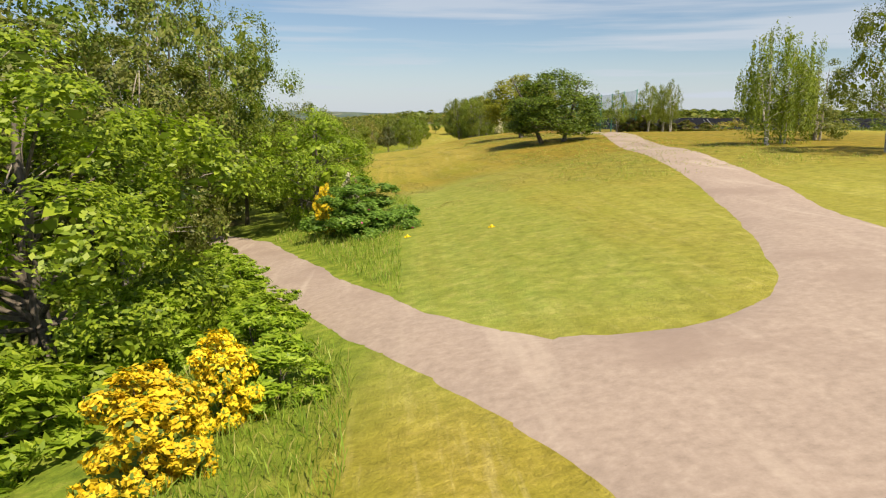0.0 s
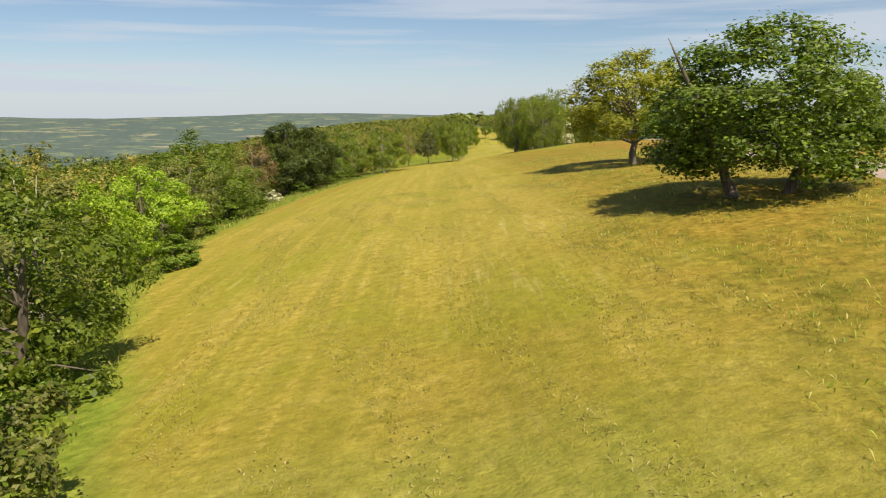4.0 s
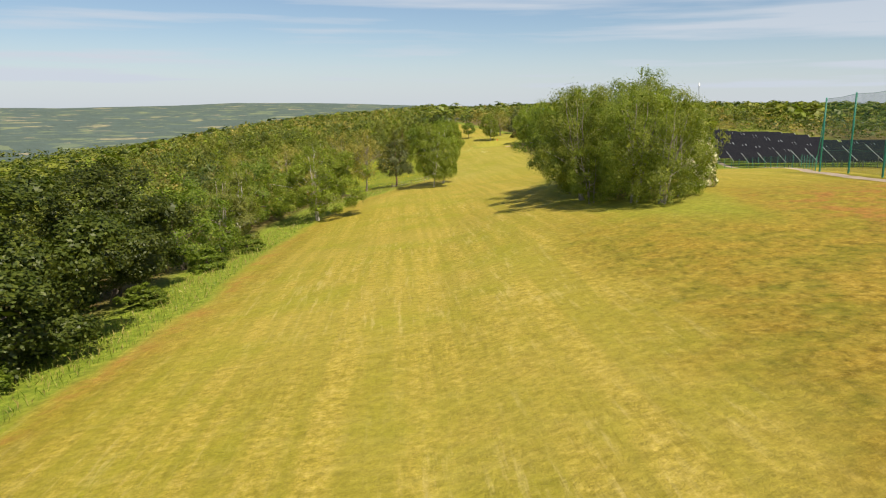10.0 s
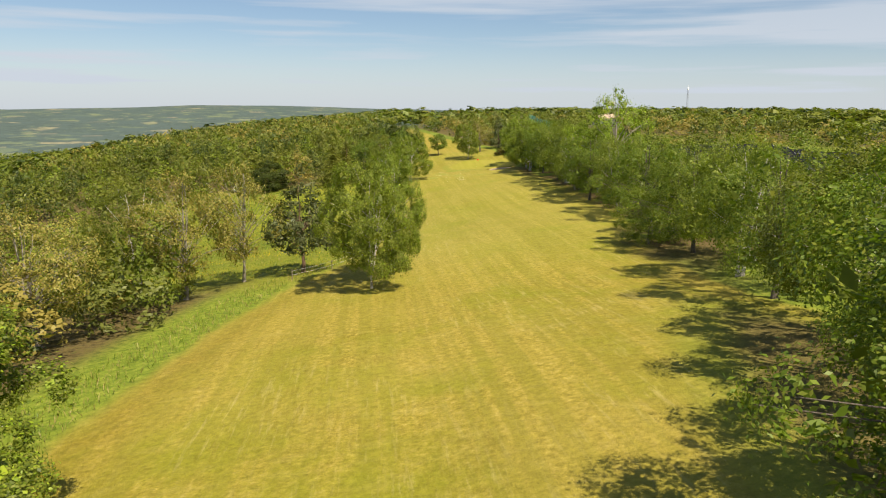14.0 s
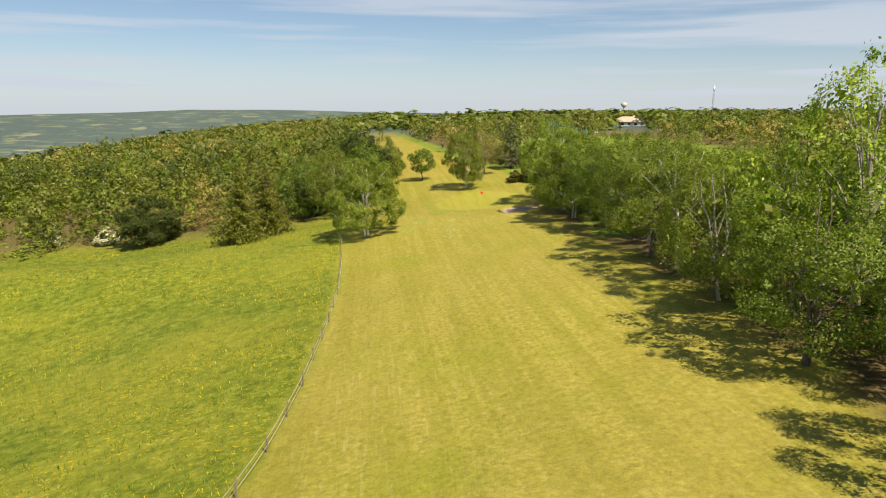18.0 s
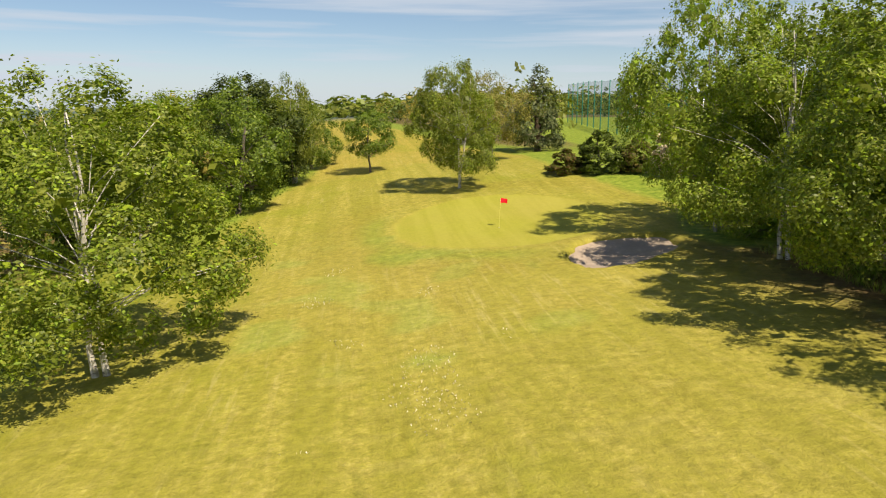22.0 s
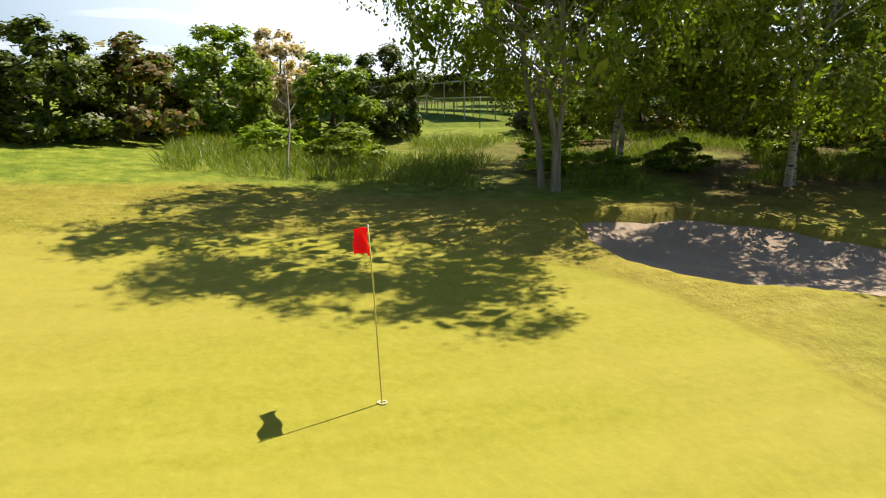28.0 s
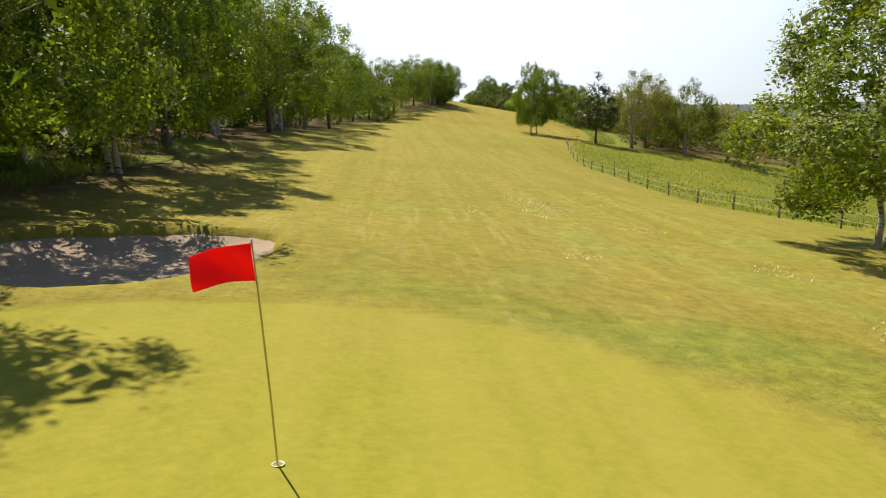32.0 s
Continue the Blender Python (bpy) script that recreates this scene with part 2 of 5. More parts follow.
BARK = bark_material("bark", (0.055, 0.043, 0.033), (0.17, 0.14, 0.105))
WHITE_BARK = bark_material("birch_bark", (0.34, 0.31, 0.27), (0.62, 0.58, 0.52), (3, 3, 3), (0.06, 0.05, 0.045))
PALE_BARK = bark_material("pale_bark", (0.17, 0.145, 0.115), (0.36, 0.32, 0.26))
PINE_BARK = bark_material("pine_bark", (0.08, 0.05, 0.035), (0.20, 0.12, 0.075))

# the ground: mown turf, rough, meadow, green, dry bank and litter, by what grows where, and far hills with haze in
# their colour
GROUND, gt, gb = nodes_of("turf")
cov = gt.nodes.new("ShaderNodeAttribute")
cov.attribute_name = "cover"
soil = gt.nodes.new("ShaderNodeAttribute")
soil.attribute_name = "soil"
csep = gt.nodes.new("ShaderNodeSeparateColor")
ssep = gt.nodes.new("ShaderNodeSeparateColor")
gt.links.new(cov.outputs["Color"], csep.inputs[0])
gt.links.new(soil.outputs["Color"], ssep.inputs[0])
fine = noise_node(gt, 7.0, 6, rough=0.7)
tuft = noise_node(gt, 1.6, 5, rough=0.62)
patch = noise_node(gt, 0.11, 4)
broad = noise_node(gt, 0.032, 4)
mow = noise_node(gt, 1.0, 4, stretch=(0.85, 0.018, 0.1, radians(3)))
mow2 = noise_node(gt, 1.0, 4, stretch=(0.30, 0.9, 0.3, radians(-5)))
turf = ramp(gt, noise_node(gt, 2.4, 9, rough=0.78), [(0.32, (0.205, 0.175, 0.020)), (0.5, (0.375, 0.300, 0.042)), (0.68, (0.56, 0.435, 0.110))])
tee_c = ramp(gt, noise_node(gt, 1.3, 8, rough=0.75), [(0.3, (0.180, 0.262, 0.036)), (0.52, (0.300, 0.355, 0.068)), (0.72, (0.48, 0.46, 0.135))])
turf = mix(gt, cov.outputs["Alpha"], turf, tee_c)
turf = mix(gt, ramp(gt, mow, [(0.42, (0, 0, 0)), (0.58, (0.75, 0.75, 0.75))]), turf, (0.275, 0.245, 0.026))
turf = mix(gt, ramp(gt, mow2, [(0.52, (0, 0, 0)), (0.74, (0.22, 0.22, 0.22))]), turf, (0.52, 0.43, 0.135))
turf = mix(gt, ramp(gt, patch, [(0.50, (0, 0, 0)), (0.66, (0.7, 0.7, 0.7))]), turf, (0.260, 0.262, 0.018))
turf = mix(gt, ramp(gt, broad, [(0.45, (0, 0, 0)), (0.7, (0.5, 0.5, 0.5))]), turf, (0.42, 0.325, 0.070))
# rows of dried clippings left by the mower
hay = calc(gt, "MULTIPLY", ramp(gt, noise_node(gt, 1.0, 6, stretch=(2.6, 0.22, 0.4, radians(8)), rough=0.7), [(0.54, (0, 0, 0)), (0.66, (1, 1, 1))]),
           ramp(gt, noise_node(gt, 0.055, 3), [(0.42, (0.06, 0.06, 0.06)), (0.58, (0.42, 0.42, 0.42))]))
turf = mix(gt, hay, turf, (0.56, 0.46, 0.175))
swath = calc(gt, "MULTIPLY", ramp(gt, noise_node(gt, 1.0, 7, stretch=(3.4, 0.35, 0.4, radians(-11)), rough=0.75), [(0.50, (0, 0, 0)), (0.60, (1, 1, 1))]),
             ramp(gt, noise_node(gt, 0.09, 4), [(0.47, (0, 0, 0)), (0.60, (0.42, 0.42, 0.42))]))
turf = mix(gt, swath, turf, (0.23, 0.185, 0.018))
# the eastern bank: coarser olive grass
bank = ramp(gt, noise_node(gt, 0.9, 7, rough=0.72), [(0.34, (0.130, 0.128, 0.010)), (0.50, (0.215, 0.180, 0.016)), (0.66, (0.38, 0.295, 0.045))])
turf = mix(gt, calc(gt, "MULTIPLY", ssep.outputs[0], 0.85), turf, bank)
dry = ramp(gt, noise_node(gt, 2.6, 8, rough=0.74), [(0.32, (0.170, 0.105, 0.012)), (0.50, (0.34, 0.225, 0.028)), (0.68, (0.54, 0.39, 0.085))])
dry_f = calc(gt, "MULTIPLY", ssep.outputs[0], ramp(gt, noise_node(gt, 0.28, 5, rough=0.65), [(0.42, (0.0, 0.0, 0.0)), (0.62, (0.80, 0.80, 0.80))]))
turf = mix(gt, dry_f, turf, dry)
turf = mix(gt, calc(gt, "MULTIPLY", soil.outputs["Alpha"], ramp(gt, noise_node(gt, 0.35, 5, rough=0.7), [(0.45, (0, 0, 0)), (0.62, (0.85, 0.85, 0.85))])), turf, (0.36, 0.165, 0.045))
rough_c = ramp(gt, tuft, [(0.28, (0.105, 0.160, 0.016)), (0.52, (0.215, 0.275, 0.028)), (0.75, (0.37, 0.38, 0.065))])
turf = mix(gt, calc(gt, "MULTIPLY", cov.outputs["Alpha"], 0.72), turf, tee_c)
turf = mix(gt, csep.outputs[0], turf, rough_c)
mead = ramp(gt, noise_node(gt, 0.9, 5, rough=0.65), [(0.30, (0.072, 0.106, 0.009)), (0.52, (0.170, 0.208, 0.016)), (0.72, (0.30, 0.300, 0.045))])
flow = calc(gt, "MULTIPLY", ramp(gt, noise_node(gt, 2.8, 4, rough=0.8), [(0.55, (0, 0, 0)), (0.66, (1, 1, 1))]),
            ramp(gt, noise_node(gt, 0.075, 3), [(0.42, (0, 0, 0)), (0.62, (1, 1, 1))]))
mead = mix(gt, ramp(gt, noise_node(gt, 0.06, 4), [(0.47, (0, 0, 0)), (0.66, (0.5, 0.5, 0.5))]), mead, (0.30, 0.29, 0.03))
mead = mix(gt, flow, mead, (0.62, 0.47, 0.015))
turf = mix(gt, csep.outputs[1], turf, mead)
putt = ramp(gt, fine, [(0.3, (0.246, 0.243, 0.023)), (0.7, (0.334, 0.311, 0.041))])
putt = mix(gt, ramp(gt, noise_node(gt, 1.0, 3, stretch=(0.9, 0.05, 0.1, radians(-62))), [(0.42, (0, 0, 0)), (0.58, (0.45, 0.45, 0.45))]), putt, (0.365, 0.335, 0.056))
putt = mix(gt, ramp(gt, patch, [(0.42, (0, 0, 0)), (0.7, (0.5, 0.5, 0.5))]), putt, (0.345, 0.285, 0.064))
turf = mix(gt, csep.outputs[2], turf, putt)
# leaf litter; its dark brown also paints shade under trees
litter_shade = ramp(gt, tuft, [(0.3, (0.06, 0.045, 0.022)), (0.55, (0.17, 0.115, 0.05)), (0.75, (0.10, 0.11, 0.025))])
turf = mix(gt, ssep.outputs[1], turf, litter_shade)
# far fields and woods: distance haze is put into their bluish colours
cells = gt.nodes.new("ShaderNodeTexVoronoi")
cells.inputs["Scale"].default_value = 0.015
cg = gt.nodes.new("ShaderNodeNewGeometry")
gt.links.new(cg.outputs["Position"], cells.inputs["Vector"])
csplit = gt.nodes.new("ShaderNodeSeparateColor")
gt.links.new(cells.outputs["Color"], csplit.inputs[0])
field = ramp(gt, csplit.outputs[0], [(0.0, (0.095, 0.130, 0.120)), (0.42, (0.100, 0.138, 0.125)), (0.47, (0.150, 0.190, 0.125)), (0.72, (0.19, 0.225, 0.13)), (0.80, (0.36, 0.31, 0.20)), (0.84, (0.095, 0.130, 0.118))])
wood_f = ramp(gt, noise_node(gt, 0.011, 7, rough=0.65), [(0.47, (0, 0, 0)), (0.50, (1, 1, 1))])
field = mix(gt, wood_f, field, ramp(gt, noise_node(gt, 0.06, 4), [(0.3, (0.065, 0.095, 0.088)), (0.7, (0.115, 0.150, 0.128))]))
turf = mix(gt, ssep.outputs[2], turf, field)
soft = calc(gt, "SUBTRACT", 0.68, calc(gt, "MULTIPLY", csep.outputs[2], 0.50))
shade = mix(gt, soft, turf, ramp(gt, noise_node(gt, 2.2, 10, rough=0.82), [(0.32, (0.42, 0.42, 0.40)), (0.62, (1.04, 1.04, 1.04))]), "MULTIPLY")
clod = ramp(gt, noise_node(gt, 1.0, 5, stretch=(1.9, 1.1, 1.2), rough=0.75), [(0.36, (0.45, 0.47, 0.40)), (0.52, (1, 1, 1))])
shade = mix(gt, calc(gt, "MULTIPLY", ssep.outputs[0], 0.80), shade, clod, "MULTIPLY")
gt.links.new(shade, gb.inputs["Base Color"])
gb.inputs["Roughness"].default_value = 0.9
gb.inputs["Specular IOR Level"].default_value = 0.15
smooth_green = calc(gt, "SUBTRACT", 1.0, calc(gt, "MULTIPLY", csep.outputs[2], 0.88))
bump(gt, gb, calc(gt, "MULTIPLY", mix(gt, 0.5, fine, tuft), smooth_green), 0.8, 0.16)

TARMAC, tt, tb = nodes_of("worn_tarmac")
tc = ramp(tt, noise_node(tt, 4.0, 8, rough=0.75), [(0.3, (0.31, 0.240, 0.195)), (0.55, (0.415, 0.325, 0.268)), (0.75, (0.50, 0.405, 0.335))])
tc = mix(tt, ramp(tt, noise_node(tt, 0.22, 5, rough=0.6), [(0.50, (0, 0, 0)), (0.64, (0.7, 0.7, 0.7))]), tc, (0.31, 0.232, 0.19))
tc = mix(tt, ramp(tt, noise_node(tt, 1.0, 5, stretch=(1.1, 0.12, 0.5, radians(-14))), [(0.54, (0, 0, 0)), (0.68, (0.35, 0.35, 0.35))]), tc, (0.60, 0.50, 0.415))
tc = mix(tt, ramp(tt, noise_node(tt, 11.0, 4, rough=0.8), [(0.66, (0, 0, 0)), (0.72, (0.6, 0.6, 0.6))]), tc, (0.20, 0.16, 0.13))
tc = mix(tt, 1.0, tc, (0.88, 0.87, 0.87), "MULTIPLY")
tt.links.new(tc, tb.inputs["Base Color"])
tb.inputs["Roughness"].default_value = 0.9
bump(tt, tb, noise_node(tt, 14.0, 5, rough=0.7), 0.35, 0.02)
SAND = plain("bunker_sand", (0.36, 0.280, 0.215), 0.95, 0, 5.0, 0.22, 0.7)
GRAVEL = plain("gravel", (0.46, 0.36, 0.27), 0.95, 0, 5.0, 0.2, 0.4)
TIMBER = plain("weathered_timber", (0.20, 0.155, 0.11), 0.85, 0, 14.0, 0.3, 0.4)
ROPE = plain("pale_fence_rope", (0.46, 0.44, 0.36), 0.8, 0, 20.0, 0.1, 0.0)
GREEN_STEEL = plain("green_painted_steel", (0.018, 0.17, 0.115), 0.45, 0.0, 3.0, 0.15, 0.0)
GREY_STEEL = plain("galvanised_steel", (0.50, 0.51, 0.52), 0.4, 0.8, 4.0, 0.1, 0.0)
ALU = plain("aluminium_edge", (0.72, 0.73, 0.74), 0.35, 0.6, 4.0, 0.08, 0.0)
WHITE = plain("white_plastic", (0.78, 0.78, 0.76), 0.5, 0, 8.0, 0.04, 0.0)
RED = plain("red_flag_cloth", (0.92, 0.008, 0.030), 0.75, 0, 40.0, 0.06, 0.1)
rt = RED.node_tree
r_tr = rt.nodes.new("ShaderNodeBsdfTranslucent")
r_tr.inputs["Color"].default_value = (0.95, 0.01, 0.03, 1)
r_mx = rt.nodes.new("ShaderNodeMixShader")
r_mx.inputs[0].default_value = 0.45
rt.links.new(rt.nodes["Principled BSDF"].outputs[0], r_mx.inputs[1])
rt.links.new(r_tr.outputs[0], r_mx.inputs[2])
rt.links.new(r_mx.outputs[0], rt.nodes["Material Output"].inputs[0])
POLE_Y = plain("yellow_glass_fibre", (0.66, 0.58, 0.16), 0.4, 0, 20.0, 0.05, 0.0)
ROOF = plain("pale_roof_tile", (0.50, 0.37, 0.27), 0.85, 0, 2.0, 0.2, 0.3)
RENDER_WALL = plain("rendered_wall", (0.56, 0.50, 0.42), 0.9, 0, 2.0, 0.1, 0.1)
DARK_GLASS = plain("dark_window_glass", (0.02, 0.025, 0.03), 0.1, 0, 1.0, 0.05, 0.0)
PANEL, pt, pb = nodes_of("solar_glass")
pbr = pt.nodes.new("ShaderNodeTexBrick")
pbr.offset = 0.0
for key, v in (("Scale", 1.0), ("Mortar Size", 0.012), ("Brick Width", 0.165), ("Row Height", 0.165)):
    pbr.inputs[key].default_value = v
pbr.inputs["Color1"].default_value = pbr.inputs["Color2"].default_value = (0.007, 0.007, 0.010, 1)
pbr.inputs["Mortar"].default_value = (0.028, 0.028, 0.030, 1)
ptc = pt.nodes.new("ShaderNodeTexCoord")
pt.links.new(ptc.outputs["Object"], pbr.inputs["Vector"])
pt.links.new(pbr.outputs[0], pb.inputs["Base Color"])
pb.inputs["Roughness"].default_value = 0.5
pb.inputs["Specular IOR Level"].default_value = 0.08
NET, nt, nb = nodes_of("green_netting")
nb.inputs["Base Color"].default_value = (0.03, 0.16, 0.12, 1)
nb.inputs["Roughness"].default_value = 0.8
ntr = nt.nodes.new("ShaderNodeBsdfTransparent")
nmx = nt.nodes.new("ShaderNodeMixShader")
n_al = ramp(nt, noise_node(nt, 0.6, 3), [(0.3, (0.26, 0.26, 0.26)), (0.7, (0.36, 0.36, 0.36))])
nt.links.new(n_al, nmx.inputs[0])
nt.links.new(ntr.outputs[0], nmx.inputs[1])
nt.links.new(nb.outputs[0], nmx.inputs[2])
nt.links.new(nmx.outputs[0], nt.nodes["Material Output"].inputs[0])


# ---- helpers for meshes ----
def mesh_of(name, verts, faces, mats, smooth=False):
    me = bpy.data.meshes.new(name)
    me.from_pydata([tuple(v) for v in verts], [], [tuple(f) for f in faces])
    for m in mats if isinstance(mats, (list, tuple)) else [mats]:
        me.materials.append(m)
    if smooth:
        me.polygons.foreach_set("use_smooth", [True] * len(me.polygons))
    me.update()
    return me


def quads_mesh(name, verts, mats, which=None):
    """A mesh of loose quads from an array of corners (n, 4, 3)."""
    verts = np.asarray(verts, np.float32).reshape(-1, 4, 3)
    n = len(verts)
    me = bpy.data.meshes.new(name)
    me.vertices.add(4 * n)
    me.vertices.foreach_set("co", verts.ravel())
    me.loops.add(4 * n)
    me.loops.foreach_set("vertex_index", np.arange(4 * n, dtype=np.int32))
    me.polygons.add(n)
    me.polygons.foreach_set("loop_start", np.arange(0, 4 * n, 4, dtype=np.int32))
    for m in mats:
        me.materials.append(m)
    if which is not None:
        me.polygons.foreach_set("material_index", np.asarray(which, np.int32))
    me.update(calc_edges=True)
    me.validate()
    return me


def part(name, me, parent, label=""):
    ob = new(name, me)
    ob.parent = parent
    if label:
        tagged(ob, label)
    return ob


def box(x0, y0, z0, x1, y1, z1, v=None, f=None):
    v, f = v if v is not None else [], f if f is not None else []
    b = len(v)
    v += [(x0, y0, z0), (x1, y0, z0), (x1, y1, z0), (x0, y1, z0), (x0, y0, z1), (x1, y0, z1), (x1, y1, z1), (x0, y1, z1)]
    f += [tuple(b + i for i in q) for q in ((3, 2, 1, 0), (4, 5, 6, 7), (0, 1, 5, 4), (1, 2, 6, 5), (2, 3, 7, 6), (3, 0, 4, 7))]
    return v, f


def tube(points, radii, sides=7, v=None, f=None):
    """A tapered tube along points, closed at its end."""
    v, f = v if v is not None else [], f if f is not None else []
    pts = [Vector(p) for p in points]
    b = len(v)
    for i, (p, r) in enumerate(zip(pts, radii)):
        d = (pts[min(i + 1, len(pts) - 1)] - pts[max(i - 1, 0)]).normalized()
        a = d.orthogonal().normalized()
        c = d.cross(a)
        for k in range(sides):
            w = 2 * math.pi * k / sides
            v.append(tuple(p + (a * math.cos(w) + c * math.sin(w)) * r))
    for i in range(len(pts) - 1):
        for k in range(sides):
            f.append((b + i * sides + k, b + i * sides + (k + 1) % sides, b + (i + 1) * sides + (k + 1) % sides, b + (i + 1) * sides + k))
    f.append(tuple(b + (len(pts) - 1) * sides + k for k in range(sides)))
    return v, f


# ---- the lie of the land ----
# along the hole: y, centre x, centre height, fall to the west, rise to the east, total rise
PROFILE = [
    (-130, -2, 5.7, 0.20, 0.10, 1.8), (-68, 0, 5.5, 0.22, 0.10, 1.9), (-49, 0, 5.15, 0.23, 0.10, 2.1),
    (-36, 0, 4.85, 0.21, 0.11, 2.7), (-14, 0, 4.3, 0.20, 0.20, 3.4), (4, 0, 3.35, 0.20, 0.24, 4.4),
    (25, 0, 3.6, 0.19, 0.24, 4.3), (50, 0, 3.4, 0.18, 0.20, 4.0), (80, 0, 2.3, 0.17, 0.24, 4.2),
    (105, 0, 1.1, 0.15, 0.21, 5.0), (135, 2, 0.1, 0.14, 0.24, 6.2), (165, 6, -1.0, 0.15, 0.24, 5.6),
    (200, 8, -2.2, 0.12, 0.14, 4.0), (225, 8, -3.9, 0.12, 0.12, 3.5), (250, 14, -3.9, 0.14, 0.12, 3.2),
    (281, 22, -4.6, 0.17, 0.16, 4.0), (302, 22, -4.5, 0.20, 0.16, 5.0), (325, 26, -4.2, 0.17, 0.14, 5.0),
    (347, 27, -4.1, 0.095, 0.11, 4.0), (370, 30, -3.35, 0.14, 0.085, 4.2), (392, 30, -2.1, 0.14, 0.12, 4.0),
    (416, 30, -0.9, 0.14, 0.06, 3.0), (480, 26, 0.6, 0.14, 0.05, 3.0), (640, 20, 1.5, 0.10, 0.03, 3.0)]
PY = np.array([r[0] for r in PROFILE], float)
PV = np.array([r[1:] for r in PROFILE], float)


def ease(a, b, v):
    u = min(1.0, max(0.0, (v - a) / (b - a)))
    return u * u * (3 - 2 * u)


def row(y):
    y = min(max(y, PY[0]), PY[-1])
    i = min(max(int(np.searchsorted(PY, y)) - 1, 0), len(PY) - 2)
    u = (y - PY[i]) / (PY[i + 1] - PY[i])
    # Catmull-Rom with free ends
    p = [PV[max(i - 1, 0)], PV[i], PV[i + 1], PV[min(i + 2, len(PY) - 1)]]
    h1, h0, h2 = PY[i + 1] - PY[i], PY[i] - PY[max(i - 1, 0)] or 1, (PY[min(i + 2, len(PY) - 1)] - PY[i + 1]) or 1
    m1 = (p[2] - p[0]) / (h0 + h1) * h1
    m2 = (p[3] - p[1]) / (h1 + h2) * h1
    return (2*u**3-3*u*u+1)*p[1] + (u**3-2*u*u+u)*m1 + (3*u*u-2*u**3)*p[2] + (u**3-u*u)*m2


def land(x, y):
    xc, zc, west, east, rise = row(y)
    d = x - xc
    if d >= 0:
        z = zc + rise * math.tanh(east * d / rise)
    else:
        d = -d
        k = min(d, 60.0)
        z = zc - west * k - (0.06 * (d - 60) if d > 60 else 0) if d < 1e9 else zc
    # blend round the crest
    z += 0.12 * (west + east) * math.exp(-(x - xc) ** 2 / 8.0) * -4
    return z

BUNKER = (41.6, 360.4, 2.75, 4.5, -0.58)


def bunker_u(x, y):
    """0 in the bunker's middle, 1 on its rim."""
    cx, cy, a, b, turn = BUNKER
    dx, dy = x - cx, y - cy
    u, w = dx * math.cos(turn) + dy * math.sin(turn), -dx * math.sin(turn) + dy * math.cos(turn)
    ang = math.atan2(w / b, u / a)
    return math.hypot(u / a, w / b) / (1 + 0.09 * math.sin(2 * ang + 0.7) + 0.06 * math.sin(3 * ang) + 0.03 * math.sin(7 * ang + 1.0) + 0.06 * noise.noise((x * 0.9, y * 0.9, 5)))


def height(x, y):
    """The ground's height anywhere, out to the far hills."""
    z = land(x, y)
    if -45 < x < 90 and -80 < y < 440:
        z += 0.10 * noise.noise((x * 0.11, y * 0.07, 3.1)) + 0.05 * noise.noise((x * 0.4, y * 0.3, 1.7)) * (0.3 if bunker_u(x, y) < 4 else 1)
    if 30 < x < 55 and 345 < y < 378:
        u = bunker_u(x, y)
        if u < 1.7:
            z += 0.10 * ease(1.9, 1.12, u) - 1.2 * ease(1.06, 0.86, u)
    # the valley to the west and the hills beyond it
    xc = float(np.interp(y, PY, PV[:, 0]))
    west = xc - x - 60
    if west > 0:
        z -= 0.10 * min(west, 760) * ease(0, 260, west)
    r = math.hypot(x - 10, y - 150)
    if r > 700:
        bear = math.atan2(-(x - 10), y - 150)
        hill = 30 * ease(1900, 4300, r) * (0.75 + 0.9 * noise.noise((bear * 3.0, 0.3, 0)) + 0.35 * noise.noise((bear * 11.0, r * 0.0012, 2)))
        flat = ease(700, 2000, r)
        target = hill - 62 * ease(700, 1500, r) * (1 - ease(1900, 4300, r)) * (1 if x < 200 else 0.25)
        z = z * (1 - flat) + target * flat
    if r > 350:
        z += 5 * ease(350, 1500, r) * noise.noise((x * 0.0022, y * 0.0022, 5))
    return z


def steps(lo, hi, fine_parts, grow=1.28, far=4600):
    """Grid lines: even in the fine parts (from, to, step), then wider and wider."""
    out = []
    for a, b, s in fine_parts:
        out += list(np.arange(a, b, s))
    out.append(fine_parts[-1][1])
    s = fine_parts[-1][2]
    v = out[-1]
    while v < hi:
        s = min(s * grow, 260)
        v += s
        out.append(v)
    s, v = fine_parts[0][2], out[0]
    low = []
    while v > lo:
        s = min(s * grow, 260)
        v -= s
        low.append(v)
    return low[::-1] + out


WEST_EDGE = [(-70, -6.2), (-57, -5.3), (-52, -5.4), (-46, -3.7), (-35, -3.6), (-30, -3.2), (-24, -2.6), (-14, -2.4), (-7, -6.0), (7, -11.1), (24, -17.5), (45, -20.5), (70, -21.5), (100, -20.5), (125, -17), (160, -17.5), (178, -15.5),
             (195, -12.5), (222, -8), (236, -4), (246, 2), (262, 6), (278, 9), (292, 10.6), (320, 12), (349, 11.6), (368, 14), (385, 15), (400, 18.5), (416, 22), (500, 16), (640, 8)]
EAST_EDGE = [(-60, 90), (160, 90), (176, 60), (192, 34), (205, 33), (235, 36), (262, 43), (300, 45), (340, 45.5), (362, 46.5), (372, 50), (392, 47), (410, 47), (430, 42), (500, 36), (640, 30)]
WE = np.array(WEST_EDGE, float)
EE = np.array(EAST_EDGE, float)


def west_edge(y):
    return float(np.interp(y, WE[:, 0], WE[:, 1]))


def east_edge(y):
    return float(np.interp(y, EE[:, 0], EE[:, 1]))


GREEN = (36.7, 373.2, 7.9, 9.2)


